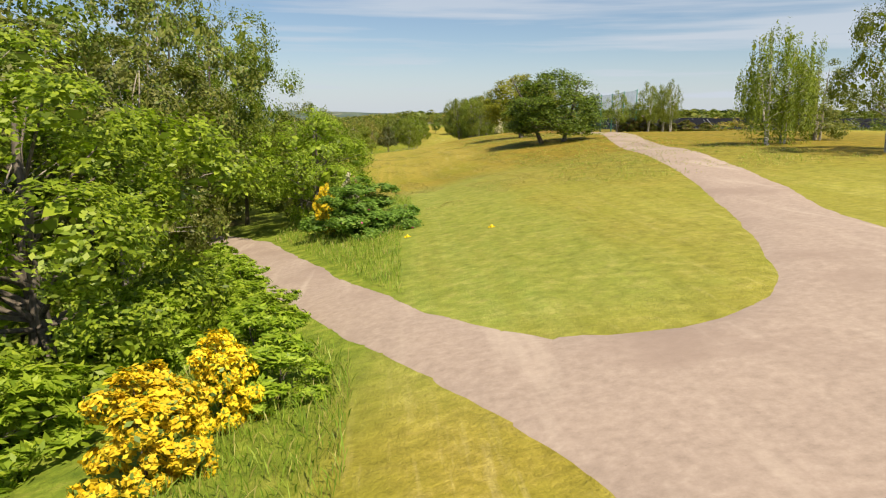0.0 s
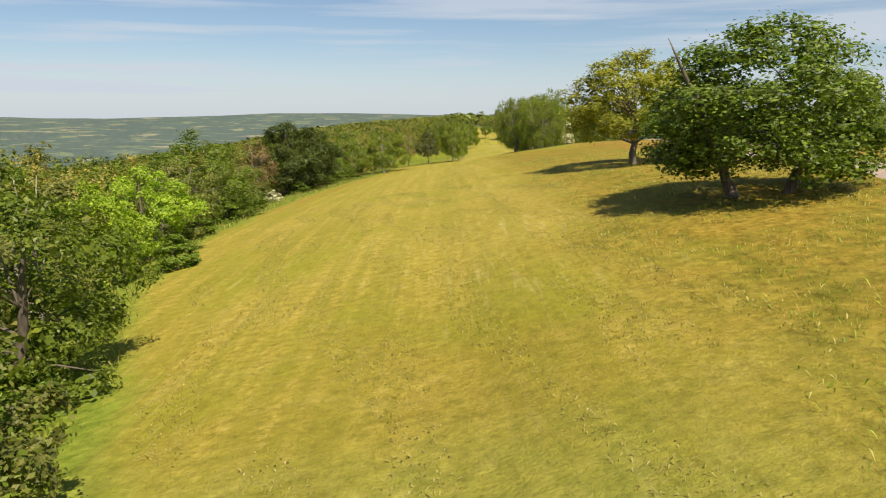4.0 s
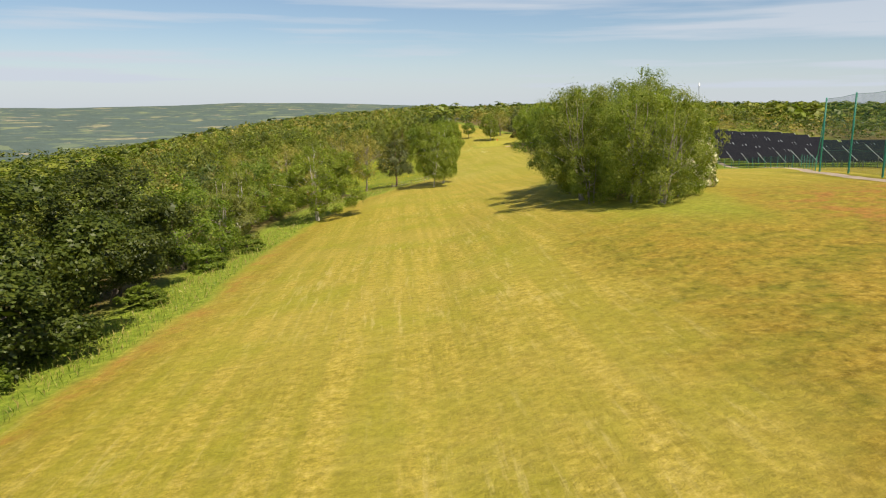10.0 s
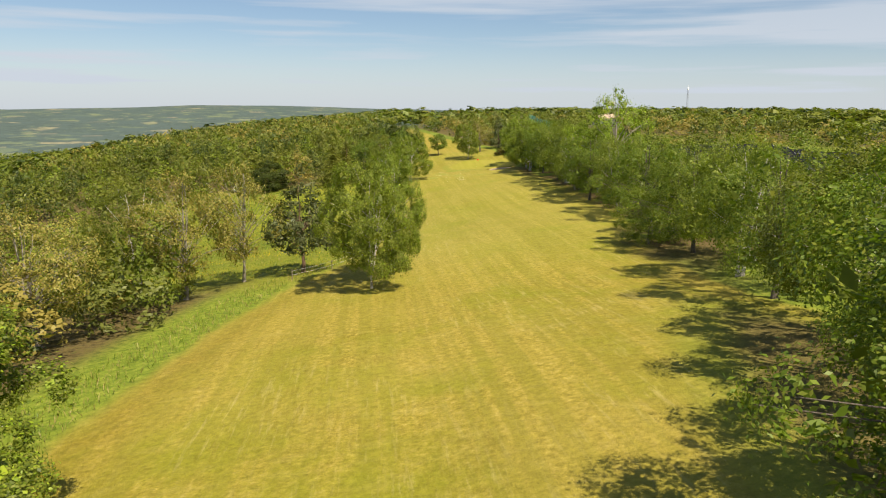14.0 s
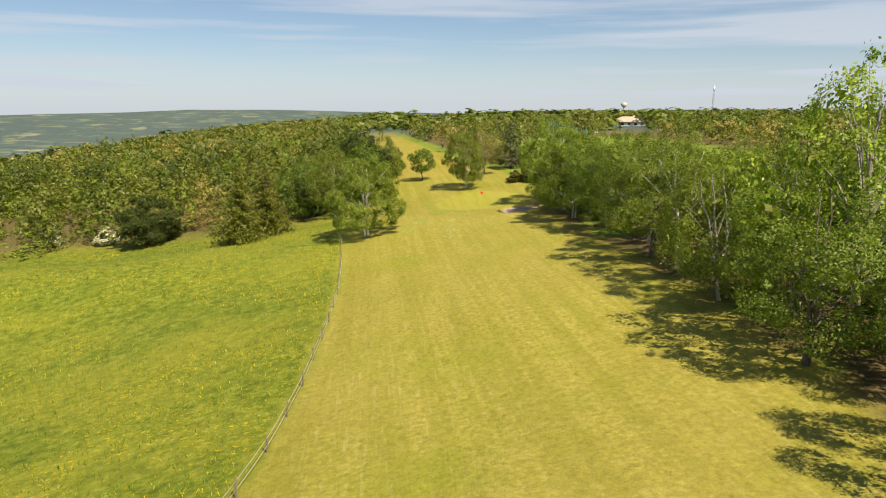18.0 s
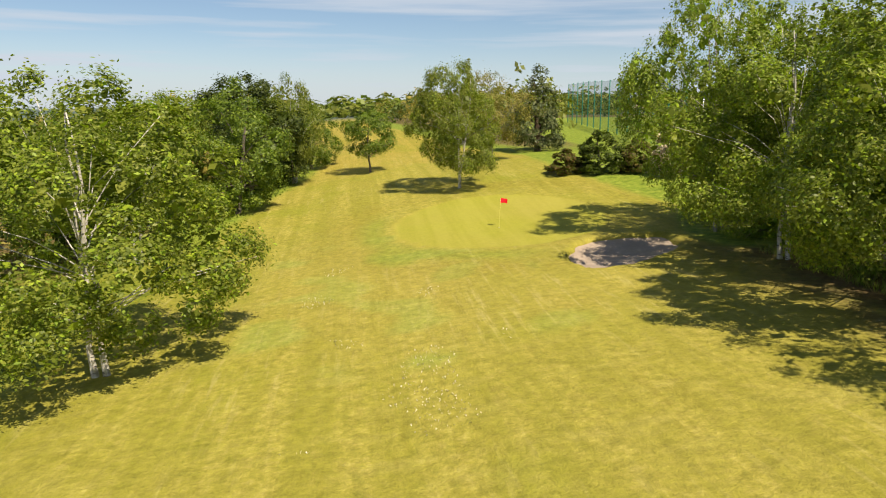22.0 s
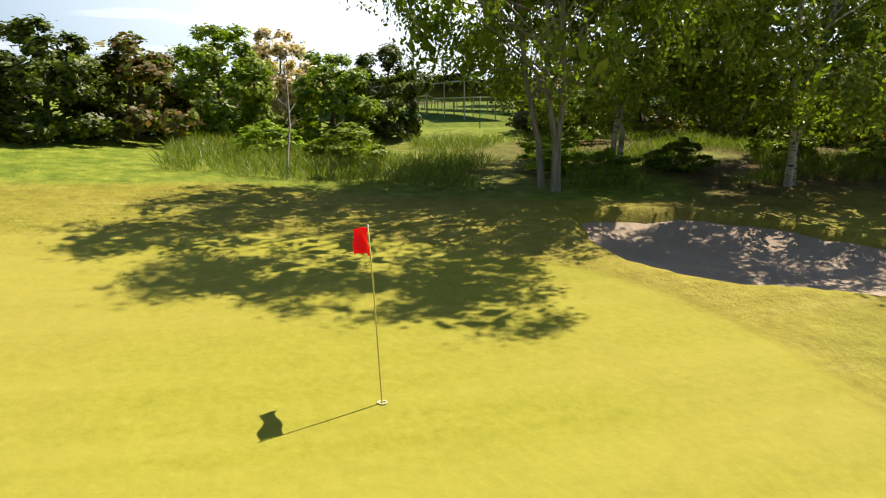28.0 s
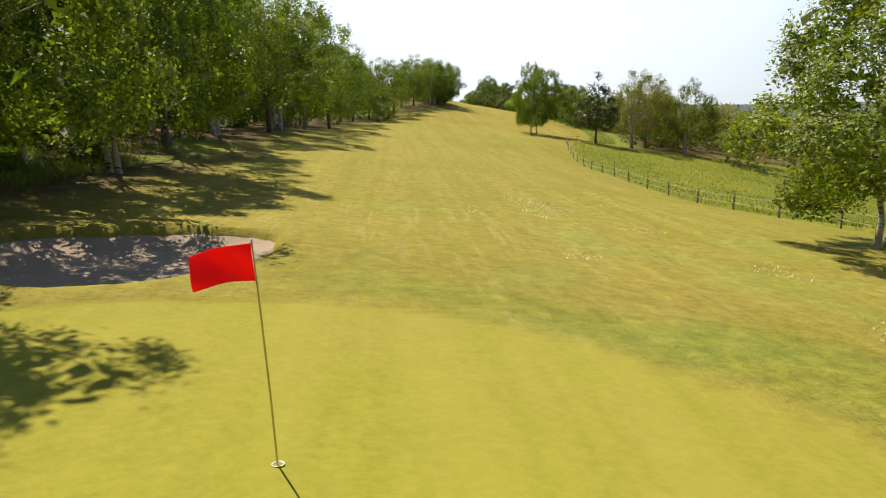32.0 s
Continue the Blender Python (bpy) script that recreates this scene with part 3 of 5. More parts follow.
def covers(x, y):
    """What grows here: (rough, meadow, putting green), (dry bank, litter with painted tree shade, hazed far country),
    each 0 to 1.
    """
    wob = 1.3 * noise.noise((x * 0.22, y * 0.16, 7)) + 0.5 * noise.noise((x * 0.9, y * 0.7, 2))
    we, ee = west_edge(y), east_edge(y)
    r = max(ease(0.8, -0.8, x - we + wob * 0.6), ease(-0.5, 0.8, x - ee + wob * 0.6))
    if 118 < y < 215:
        r = max(r, 0.5 * ease(1.15, 0.8, math.hypot((x - 22 - 0.12 * max(0, y - 150)) / 7.5, (y - 165) / 42.0) + 0.10 * wob))
    r = max(r, 0.5 * ease(1.2, 0.7, math.hypot((x - 28.2) / 1.9, (y - 365.4) / 2.6) + 0.3 * wob))
    g = 0.0
    if 225 < y < 400 and x < 14:
        g = ease(0.3, -0.6, x - we) * ease(232, 246, y) * ease(388, 372, y + 0.12 * (x + 20)) * ease(-62, -48, x)
    u = math.hypot((x - GREEN[0]) / GREEN[2], (y - GREEN[1]) / GREEN[3])
    b = ease(1.04, 0.99, u + 0.01 * wob)
    collar = math.exp(-((u - 1.20 - 0.03 * wob) / 0.13) ** 2) * (1 - b)
    r = max(r, 0.5 * collar * ease(40, 34, x) * ease(382, 376, y))
    d = 0.0
    d = max(d, 0.95 * ease(4, 10.5, x - 0.03 * y + 2.0 * wob) * ease(-38, -14, y) * ease(150, 110, y) * ease(60, 45, x))
    d = max(d, 0.35 * ease(-52, -40, y) * ease(22, -4, y) * ease(9, 2, abs(x - 1)))
    d = max(d, 0.40 * math.exp(-((x - we - 2.2) / 1.8) ** 2) * ease(60, 100, y) * ease(262, 235, y))
    d = max(d, 0.16 * math.exp(-((x - we - 2.3) / 1.8) ** 2) * ease(250, 275, y) * ease(352, 340, y))
    d = max(d, 0.8 * ease(24, 30, x) * ease(60, 48, x) * ease(70, 85, y) * ease(150, 130, y))
    d = max(d, 0.9 * math.exp(-((u - 1.55) / 0.25) ** 2) * 0.25)
    li = ease(-3.5, 1.5, x - ee + 1.5 * wob) * ease(195, 240, y) * ease(372, 352, y) * ease(70, 60, x)
    li = li * ease(0.38, 0.6, 0.5 + 0.5 * noise.noise((x * 0.16, y * 0.16, 4)) + 0.12)
    # dark litter colour under the clump stands in for the trees' shade
    if 118 < y < 215:
        li = max(li, 0.8 * ease(1.05, 0.75, math.hypot((x - 23.5 - 0.12 * max(0, y - 150)) / 6.5, (y - 169) / 33.0) + 0.10 * wob))
    # litter under the woods; its dark colour doubles as shade between crowns
    li = max(li, 0.92 * ease(-6, -11, x - we) * (1 - g) * (0 if x > -23 and y < -4 else 1))
    li = max(li, 0.9 * ease(4, 8, x - ee) * ease(410, 430, y) * ease(0, 1, 1 if not (58 < x < 130 and y < 560) else 0), 0.9 * ease(164, 172, x) * ease(440, 400, y))
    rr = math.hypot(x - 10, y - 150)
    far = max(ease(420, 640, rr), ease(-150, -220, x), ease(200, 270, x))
    red = ease(25, 31, x) * ease(50, 44, x) * ease(84, 98, y) * ease(142, 128, y)
    red = max(red, 0.8 * math.exp(-((x - we - 0.6) / 1.2) ** 2) * ease(60, 75, y) * ease(190, 150, y))
    tee = 0.8 * ease(2, -10, y) * ease(-58, -50, y) * max(ease(6, 2.5, x + wob), 0.45 * ease(30, 22, x))
    if y < -50:
        tee *= 0.8
    if 345 < y < 372 and 20 < x < 36:
        tee = max(tee, 0.5 * ease(0.5, 0.7, 0.5 + 0.6 * noise.noise((x * 0.3, y * 0.3, 14))))
    tee = max(tee, 0.16 * ease(215, 250, y) * ease(420, 400, y))
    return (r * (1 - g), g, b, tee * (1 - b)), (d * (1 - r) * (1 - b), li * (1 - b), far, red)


XS = steps(-4700, 4700, [(-62, -24, 2.0), (-24, 22, 1.0), (22, 36.4, 0.6), (36.4, 46.6, 0.25), (46.6, 52, 0.6), (52, 80, 1.5)])
YS = steps(-4600, 4800, [(-85, 345, 1.3), (345, 354.4, 0.6), (354.4, 366.4, 0.25), (366.4, 392, 0.6), (392, 470, 2.0)])
gv, gcov, gsoil = [], [], []
for yy in YS:
    for xx in XS:
        gv.append((xx, yy, height(xx, yy)))
        c1, c2 = covers(xx, yy)
        gcov.append(c1)
        gsoil.append(c2)
nx = len(XS)
gf = [(j * nx + i, j * nx + i + 1, (j + 1) * nx + i + 1, (j + 1) * nx + i) for j in range(len(YS) - 1) for i in range(nx - 1)]
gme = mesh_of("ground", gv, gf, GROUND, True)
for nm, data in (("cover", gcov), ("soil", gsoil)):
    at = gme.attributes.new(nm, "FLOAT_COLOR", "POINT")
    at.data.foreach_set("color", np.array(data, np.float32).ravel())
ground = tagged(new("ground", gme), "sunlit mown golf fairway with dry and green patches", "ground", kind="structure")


def ribbon(name, line, widths, lift, mat, label, category="path", step=0.8, across=6, sway=0.12):
    """A strip laid on the ground along a line of points."""
    pts = [Vector((*p, 0)) for p in line]
    dense, wid = [], []
    for i in range(len(pts) - 1):
        n = max(2, int((pts[i + 1] - pts[i]).length / step))
        for k in range(n):
            u = k / n
            p0, p1, p2, p3 = pts[max(i - 1, 0)], pts[i], pts[i + 1], pts[min(i + 2, len(pts) - 1)]
            dense.append(0.5 * ((2 * p1) + (p2 - p0) * u + (2 * p0 - 5 * p1 + 4 * p2 - p3) * u * u + (3 * p1 - p0 - 3 * p2 + p3) * u ** 3))
            wid.append(widths[i] * (1 - u) + widths[i + 1] * u)
    v, f = [], []
    for i, p in enumerate(dense):
        d = (dense[min(i + 1, len(dense) - 1)] - dense[max(i - 1, 0)]).normalized()
        s = Vector((d.y, -d.x, 0))
        for k in range(across + 1):
            o = (k / across - 0.5) * wid[i]
            if k in (0, across):
                o += sway * (noise.noise((p.x * 0.6, p.y * 0.6, k)) + 0.6 * noise.noise((p.x * 2.1, p.y * 2.1, k)))
            q = p + s * o
            edge = 0.05 if k in (0, across) else 0.0
            v.append((q.x, q.y, height(q.x, q.y) + lift - edge))
    n = across + 1
    f = [(i * n + k, i * n + k + 1, (i + 1) * n + k + 1, (i + 1) * n + k) for i in range(len(dense) - 1) for k in range(across)]
    return tagged(new(name, mesh_of(name, v, f, mat, True)), label, category, kind="structure")


def slab(name, outline, lift, mat, label, category, cell=0.5, sway=0.08):
    """A paved surface inside an outline, laid on the ground with a ragged edge."""
    poly = np.array(outline, float)
    x0, y0 = poly.min(0) - 1
    x1, y1 = poly.max(0) + 1
    gx, gy = np.arange(x0, x1 + cell, cell), np.arange(y0, y1 + cell, cell)
    px, py = np.meshgrid(gx, gy)
    dist = np.full(px.shape, 1e9)
    inside = np.zeros(px.shape, bool)
    for (ax, ay), (bx, by) in zip(poly, np.roll(poly, -1, 0)):
        ex, ey = bx - ax, by - ay
        u = np.clip(((px - ax) * ex + (py - ay) * ey) / (ex * ex + ey * ey + 1e-9), 0, 1)
        dist = np.minimum(dist, np.hypot(px - ax - u * ex, py - ay - u * ey))
        hit = ((ay > py) != (by > py)) & (px < ax + ex * (py - ay) / (ey if abs(ey) > 1e-9 else 1e-9))
        inside ^= hit
    sd = np.where(inside, dist, -dist)
    v, f, seen = [], [], {}

    def vertex(x, y, s):
        key = (round(x, 3), round(y, 3))
        if key not in seen:
            seen[key] = len(v)
            v.append((x, y, height(x, y) + lift - 0.07 * (1 - min(1.0, max(0.0, s / 0.45)))))
        return seen[key]
    for j in range(len(gy)):
        for i in range(len(gx)):
            if abs(sd[j, i]) < 1.2:
                sd[j, i] += sway * (noise.noise((gx[i] * 0.7, gy[j] * 0.7, 1)) + 0.7 * noise.noise((gx[i] * 2.3, gy[j] * 2.3, 4)))
    for j in range(len(gy) - 1):
        for i in range(len(gx) - 1):
            cs = [(gx[i], gy[j], sd[j, i]), (gx[i + 1], gy[j], sd[j, i + 1]), (gx[i + 1], gy[j + 1], sd[j + 1, i + 1]), (gx[i], gy[j + 1], sd[j + 1, i])]
            if max(c[2] for c in cs) <= 0:
                continue
            face = []
            for a, b in zip(cs, cs[1:] + cs[:1]):
                if a[2] > 0:
                    face.append(vertex(*a))
                if (a[2] > 0) != (b[2] > 0):
                    u = a[2] / (a[2] - b[2])
                    face.append(vertex(a[0] + (b[0] - a[0]) * u, a[1] + (b[1] - a[1]) * u, 0.0))
            face = [k for n, k in enumerate(face) if k != face[n - 1]]
            if len(face) > 2:
                f.append(face)
    return tagged(new(name, mesh_of(name, v, f, mat, True)), label, category, kind="structure")


slab("road", [(-2.3, -56.3), (-0.8, -52.2), (0.5, -52.8), (2.0, -53.0), (3.2, -52.6), (4.6, -51.6), (5.7, -50.3), (6.4, -48.5), (7.9, -44.6), (10.2, -37.9),
              (12.6, -29), (14.2, -21.5), (16.0, -12), (17.4, -4), (20.7, 12), (24.2, 26.5), (26.4, 41), (28.4, 58), (36.3, 76), (54.3, 103),
              (57.7, 101), (39.7, 74), (32, 58), (30, 41), (27.9, 26), (24.6, 12), (21.4, -4), (19.3, -15), (17.4, -24.5), (15.1, -34.3), (12.7, -42.0),
              (12.0, -46), (14, -52), (20, -60), (24, -70), (24, -92), (-8, -92), (-3.6, -72), (-1.7, -63), (-1.3, -59.2)],
     0.065, TARMAC, "pale worn tarmac service road and junction between the mown banks", "road")
slab("path", [(-2.3, -56.5), (-3.1, -54.6), (-4.1, -52.1), (-5.6, -48.7), (-7.4, -43.9), (-8.8, -41.0), (-9.4, -39.6), (-10.6, -35.4), (-11.5, -33.0), (-12.3, -29.8),
              (-13.4, -25.7), (-15.6, -20.5), (-20, -12), (-24, -6), (-22, -4), (-18, -10.5), (-13, -20.8), (-10.9, -25.1), (-9.4, -29.9), (-8.3, -33.2), (-7.0, -37), (-6.1, -40.2),
              (-5.0, -43), (-4.0, -45.4), (-3.1, -47.8), (-1.9, -50.2), (-0.4, -52.6), (2.0, -54.0), (1.0, -57.5), (-1.2, -58.0)],
     0.05, TARMAC, "pale tarmac buggy path running under the trees", "path")
ribbon("track", [(43.8, 100), (43.4, 120), (43.6, 139), (46.5, 154), (54, 172), (65, 205), (79, 262)], [1.6] * 7, 0.04, GRAVEL, "bare gravel strip along the solar field fence", "path")

# bunker: a bowl of sand under a turf lip
sv, sf = [], []
RINGS, SPOKES = 14, 56
for i in range(RINGS + 1):
    for k in range(SPOKES):
        a = 2 * math.pi * k / SPOKES
        d = Vector((math.cos(a), math.sin(a)))
        hi_r = 8.0
        lo_r = 0.0
        for _ in range(18):
            m = (lo_r + hi_r) / 2
            if bunker_u(BUNKER[0] + d.x * m, BUNKER[1] + d.y * m) < 1.08:
                lo_r = m
            else:
                hi_r = m
        u = i / RINGS
        x, y = BUNKER[0] + d.x * lo_r * u, BUNKER[1] + d.y * lo_r * u
        z = land(x, y) - 0.10 - 0.40 * (1 - u ** 3.0) + 0.03 * noise.noise((x * 1.3, y * 1.3, 0)) + 0.012 * noise.noise((x * 6, y * 6, 3))
        sv.append((x, y, z))
for i in range(RINGS):
    for k in range(SPOKES):
        sf.append((i * SPOKES + k, i * SPOKES + (k + 1) % SPOKES, (i + 1) * SPOKES + (k + 1) % SPOKES, (i + 1) * SPOKES + k))
tagged(new("bunker", mesh_of("bunker_sand", sv, sf, SAND, True)), "raked pale sand bunker beside the putting green", "bunker", kind="structure")


# ---- trees ----
def leaf_quads(rng, centre, normal, size, slim=0.55, droop=0.0):
    """Pointed leaves as folded diamonds. Arrays: centres (n,3), normals (n,3), sizes (n,)."""
    n = len(centre)
    normal = normal / (np.linalg.norm(normal, axis=1, keepdims=True) + 1e-9)
    t = rng.normal(size=(n, 3))
    t[:, 2] -= droop
    t -= normal * (t * normal).sum(1, keepdims=True)
    t /= np.linalg.norm(t, axis=1, keepdims=True) + 1e-9
    b = np.cross(normal, t)
    s = size[:, None]
    fold = normal * s * 0.10
    return np.stack([centre - t * s * 0.5, centre + b * s * slim * 0.5 + fold, centre + t * s * 0.5, centre - b * s * slim * 0.5 + fold], 1)


def crown_quads(rng, clumps, per, size, base, top, radius, profile, clump_r=0.75, flat=0.6, lump=0.28, slim=0.55, droop=0.0, trailing=0.0, fill=24, chaos=0.42, lobes=26, lobe=0.33):
    """A crown built of billows: leaf clumps lie on the skin of each billow, larger shaded sprays below them; profile(u) is the crown's half-width from base (0) to top (1)."""
    seeds = rng.uniform(0, 50, 3)
    big = []
    for _ in range(lobes):
        best = None
        for _ in range(9):
            u, a = rng.uniform(0, 1), rng.uniform(0, 2 * math.pi)
            w = profile(u) * (1 + lump * noise.noise((math.cos(a) * 1.3 + seeds[0], math.sin(a) * 1.3 + seeds[1], u * 2.6 + seeds[2])) * 1.6)
            rl = lobe * radius * rng.uniform(0.62, 1.18) * (0.45 + 0.55 * min(1.0, w))
            q = math.sqrt(rng.uniform(0.30, 1.0))
            reach = max(0.0, w * radius - rl * 0.75) * q
            z = base + rl * 0.55 + (top - base - rl * 1.35) * u
            c = np.array([math.cos(a) * reach, math.sin(a) * reach, z])
            gap = min((np.linalg.norm(c - o) - 0.5 * r for o, r in big), default=9.0) + 0.5 * q
            if best is None or gap > best[0]:
                best = (gap, c, rl)
        big.append(best[1:])
    mid = np.array([0, 0, base + (top - base) * 0.40])
    share = np.array([r * r for _, r in big])
    share = share / share.sum()
    cs, quads = [], []
    for (c, rl), part_ in zip(big, share):
        axis = (c - mid) / (np.linalg.norm(c - mid) + 1e-6)
        n = max(3, int(round(clumps * part_)))
        d = rng.normal(size=(n * 4, 3))
        d /= np.linalg.norm(d, axis=1, keepdims=True)
        d = d[(d @ axis > -0.35) & (d[:, 2] > -0.8)][:n]
        out = rng.uniform(0.80, 1.06, len(d)) + (rng.uniform(size=len(d)) < 0.10) * rng.uniform(0.08, 0.30, len(d))
        pts = c + d * (rl * out)[:, None] * np.array([1, 1, 0.85])
        cs.extend(map(tuple, pts))
        m = np.maximum(3, (per * rng.uniform(0.6, 1.4, len(d))).astype(int))
        who = np.repeat(np.arange(len(d)), m)
        off = rng.normal(size=(len(who), 3)) * (clump_r * rng.uniform(0.5, 1.1, len(d)) * 0.42)[who][:, None]
        off -= d[who] * (off * d[who]).sum(1, keepdims=True) * (1 - flat)
        if trailing:
            off[:, 2] -= np.abs(rng.normal(size=len(who))) * trailing
            off[:, :2] *= 0.7
        nrm = d[who] * 0.85 + axis * 0.25 + rng.normal(size=(len(who), 3)) * chaos + np.array([0, 0, 0.35])
        quads.append(leaf_quads(rng, pts[who] + off, nrm, size * rng.uniform(0.65, 1.3, len(who)), slim, droop))
        if fill:
            e = rng.normal(size=(fill, 3))
            e /= np.linalg.norm(e, axis=1, keepdims=True)
            quads.append(leaf_quads(rng, c + e * rl * rng.uniform(0.50, 0.80, fill)[:, None], e + rng.normal(size=(fill, 3)) * 0.3, rl * rng.uniform(0.34, 0.60, fill), 0.6, droop))
    return np.concatenate(quads), np.array(cs)


def stem_meshes(rng, cs, top, girth, mat, stems=1, lean=0.06, spread=0.35, limbs=14, limb_from=0.22):
    """Trunk or trunks, bent and tapered, and the limbs out to the leaf clumps."""
    out, trunks = [], []
    for s in range(stems):
        a = rng.uniform(0, 6.28)
        ox, oy = (math.cos(a) * spread, math.sin(a) * spread) if stems > 1 else (0, 0)
        lx, ly = rng.normal() * lean + ox * 0.22, rng.normal() * lean + oy * 0.22
        n = 9
        pts = [(ox + lx * top * u + 0.06 * rng.normal() * (i > 0), oy + ly * top * u + 0.06 * rng.normal() * (i > 0), top * 0.9 * u - (0.3 if i == 0 else 0)) for i, u in enumerate(np.linspace(0, 1, n))]
        g = girth * (1 if stems == 1 else 0.75)
        rad = [g * (1.45 if i == 0 else 1.0) * (1 - u) ** 0.8 + 0.015 for i, u in enumerate(np.linspace(0, 1, n))]
        out.append(mesh_of("trunk", *tube(pts, rad, 8), mat, True))
        trunks.append((pts, rad))
    pick = rng.permutation(len(cs))[:limbs]
    v, f = [], []
    for i in pick:
        pts, rad = trunks[rng.integers(0, stems)]
        c = cs[i]
        u = min(0.85, max(limb_from, (c[2] / (top * 0.9)) * rng.uniform(0.45, 0.75)))
        k = u * (len(pts) - 1)
        j = int(k)
        s = Vector(pts[j]).lerp(Vector(pts[min(j + 1, len(pts) - 1)]), k - j)
        m = s.lerp(Vector(c), 0.5) + Vector((rng.normal() * 0.15, rng.normal() * 0.15, 0.25))
        r0 = max(0.02, rad[j] * 0.4)
        tube([s, s.lerp(m, 0.5) + Vector((0, 0, 0.05)), m, tuple(c)], [r0, r0 * 0.75, r0 * 0.5, 0.012], 5, v, f)
    return out, mesh_of("limbs", v, f, mat, True)


ROUND = lambda u: math.sqrt(max(0.0, 1 - (2 * u - 0.85) ** 2 / 1.35)) if u > 0.02 else 0.55
OAK = lambda u: (0.88 + 0.12 * math.sin(u * 3.1)) * math.sqrt(max(0.03, 1 - u ** 3.0))
DOME = lambda u: (0.86 + 0.14 * math.sin(u * 3.1)) * math.sqrt(max(0.02, 1 - (u ** 2.2)))
TALL = lambda u: max(0.12, math.sin(math.pi * min(1, 0.18 + 0.80 * u)) ** 0.8)
CONE = lambda u: max(0.05, 1.0 - u) ** 0.85
PYRA = lambda u: max(0.08, (1 - u) ** 0.6) * (0.75 + 0.25 * min(1, u * 6))


def conifer_quads(rng, whorls, size, base, top, radius, needles=26, sag=0.12):
    quads, cs = [], []
    for i in range(whorls):
        u = i / whorls
        z = base + (top - base) * u
        reach = radius * CONE(u) * rng.uniform(0.85, 1.1)
        for k in range(max(5, int(9 * (1 - u * 0.5)))):
            a = rng.uniform(0, 6.28)
            ln = reach * rng.uniform(0.75, 1.1)
            cs.append((math.cos(a) * ln * 0.8, math.sin(a) * ln * 0.8, z - sag * ln))
            m = max(6, int(needles * ln / radius * 1.5))
            s = rng.uniform(0.12, 1.0, m)
            p = np.stack([np.cos(a) * ln * s, np.sin(a) * ln * s, z - sag * ln * s ** 1.5 + 0 * s], 1)
            p += rng.normal(size=(m, 3)) * np.array([0.16, 0.16, 0.10]) * (0.5 + ln / radius)
            nrm = rng.normal(size=(m, 3)) * 0.5 + np.array([0, 0, 1.0])
            quads.append(leaf_quads(rng, p, nrm, size * rng.uniform(0.7, 1.3, m), 0.32, 0.5))
    return np.concatenate(quads), np.array(cs)


TEMPLATES = {}


def tree_kind(key, name, label, leaf, bark, quads_cs, girth=0.22, stems=1, spread=0.35, limbs=14, lean=0.05, category="tree", height_m=10.0, extra=None, limb_from=0.22, shift=(0, 0)):
    rng = np.random.default_rng(len(TEMPLATES) + 11)
    quads, cs = quads_cs(rng)
    quads, cs = quads + np.array([*shift, 0]), cs + np.array([*shift, 0])
    root = new(name)
    tagged(root, label, category)
    boles, boughs = stem_meshes(rng, cs, height_m * 0.95, girth, bark, stems, lean, spread, limbs, limb_from)
    for bole in boles:
        part("trunk" if category == "tree" else "stem", bole, root)
    tagged(part("branching", boughs, root), kind="stuff")
    mats, which = [LEAF[leaf]], None
    if extra:
        mats.append(LEAF[extra[0]])
        which = (rng.uniform(size=len(quads)) < extra[1]).astype(np.int32)
    part("crown" if category == "tree" else "foliage", quads_mesh("crown", quads, mats, which), root)
    root.location = (0, 0, -500)
    TEMPLATES[key] = root


def broad_kind(key, name, label, leaf, bark=BARK, clumps=150, per=44, size=0.30, base=1.6, top=10.0, radius=4.0, profile=ROUND, **kw):
    shape = {k: kw.pop(k) for k in ("clump_r", "flat", "lump", "slim", "droop", "trailing", "fill", "lobes", "lobe", "chaos") if k in kw}
    tree_kind(key, name, label, leaf, bark, lambda rng: crown_quads(rng, clumps, per, size, base, top, radius, profile, **shape), **kw)


broad_kind("oak", "oak_tree", "broad green oak with a dense domed crown, on the mown bank", "oak", clumps=640, per=46, size=0.19, base=1.2, profile=OAK, girth=0.21, lump=0.06, limbs=18, lobes=64, lobe=0.25, stems=2, spread=0.8, clump_r=0.85, extra=("dark", 0.35))
broad_kind("golden", "young_oak_tree", "round oak with yellow-green young leaves, on the mown bank", "golden", clumps=440, per=46, size=0.19, base=2.3, profile=OAK, girth=0.20, lump=0.06, limbs=34, lobes=60, lobe=0.23, clump_r=0.7)
broad_kind("maple_near", "leafy_maple_tree", "bright green leafy maple overhanging the path", "lime", clumps=620, per=62, size=0.15, base=0.5, lump=0.36, limbs=30, clump_r=0.62, extra=("oak", 0.2), lobes=46, lobe=0.26)
broad_kind("maple", "maple_tree", "bright green leafy maple at the edge of the wood", "lime", clumps=300, per=50, size=0.24, base=0.7, lump=0.34, limbs=16, lobes=30)
broad_kind("green", "broadleaf_tree", "green broadleaf tree at the edge of the wood", "oak", clumps=330, per=50, size=0.19, base=0.8, lump=0.36, lobes=32, lobe=0.29)
broad_kind("round", "small_round_tree", "small round green tree with a short trunk", "oak", clumps=230, per=42, size=0.24, base=2.6, profile=ROUND, lump=0.2, girth=0.14, lobes=26)
broad_kind("dark", "dark_oak_tree", "large dark green oak at the edge of the wood", "dark", clumps=640, per=52, size=0.19, base=0.5, lump=0.24, lobes=40, lobe=0.27)
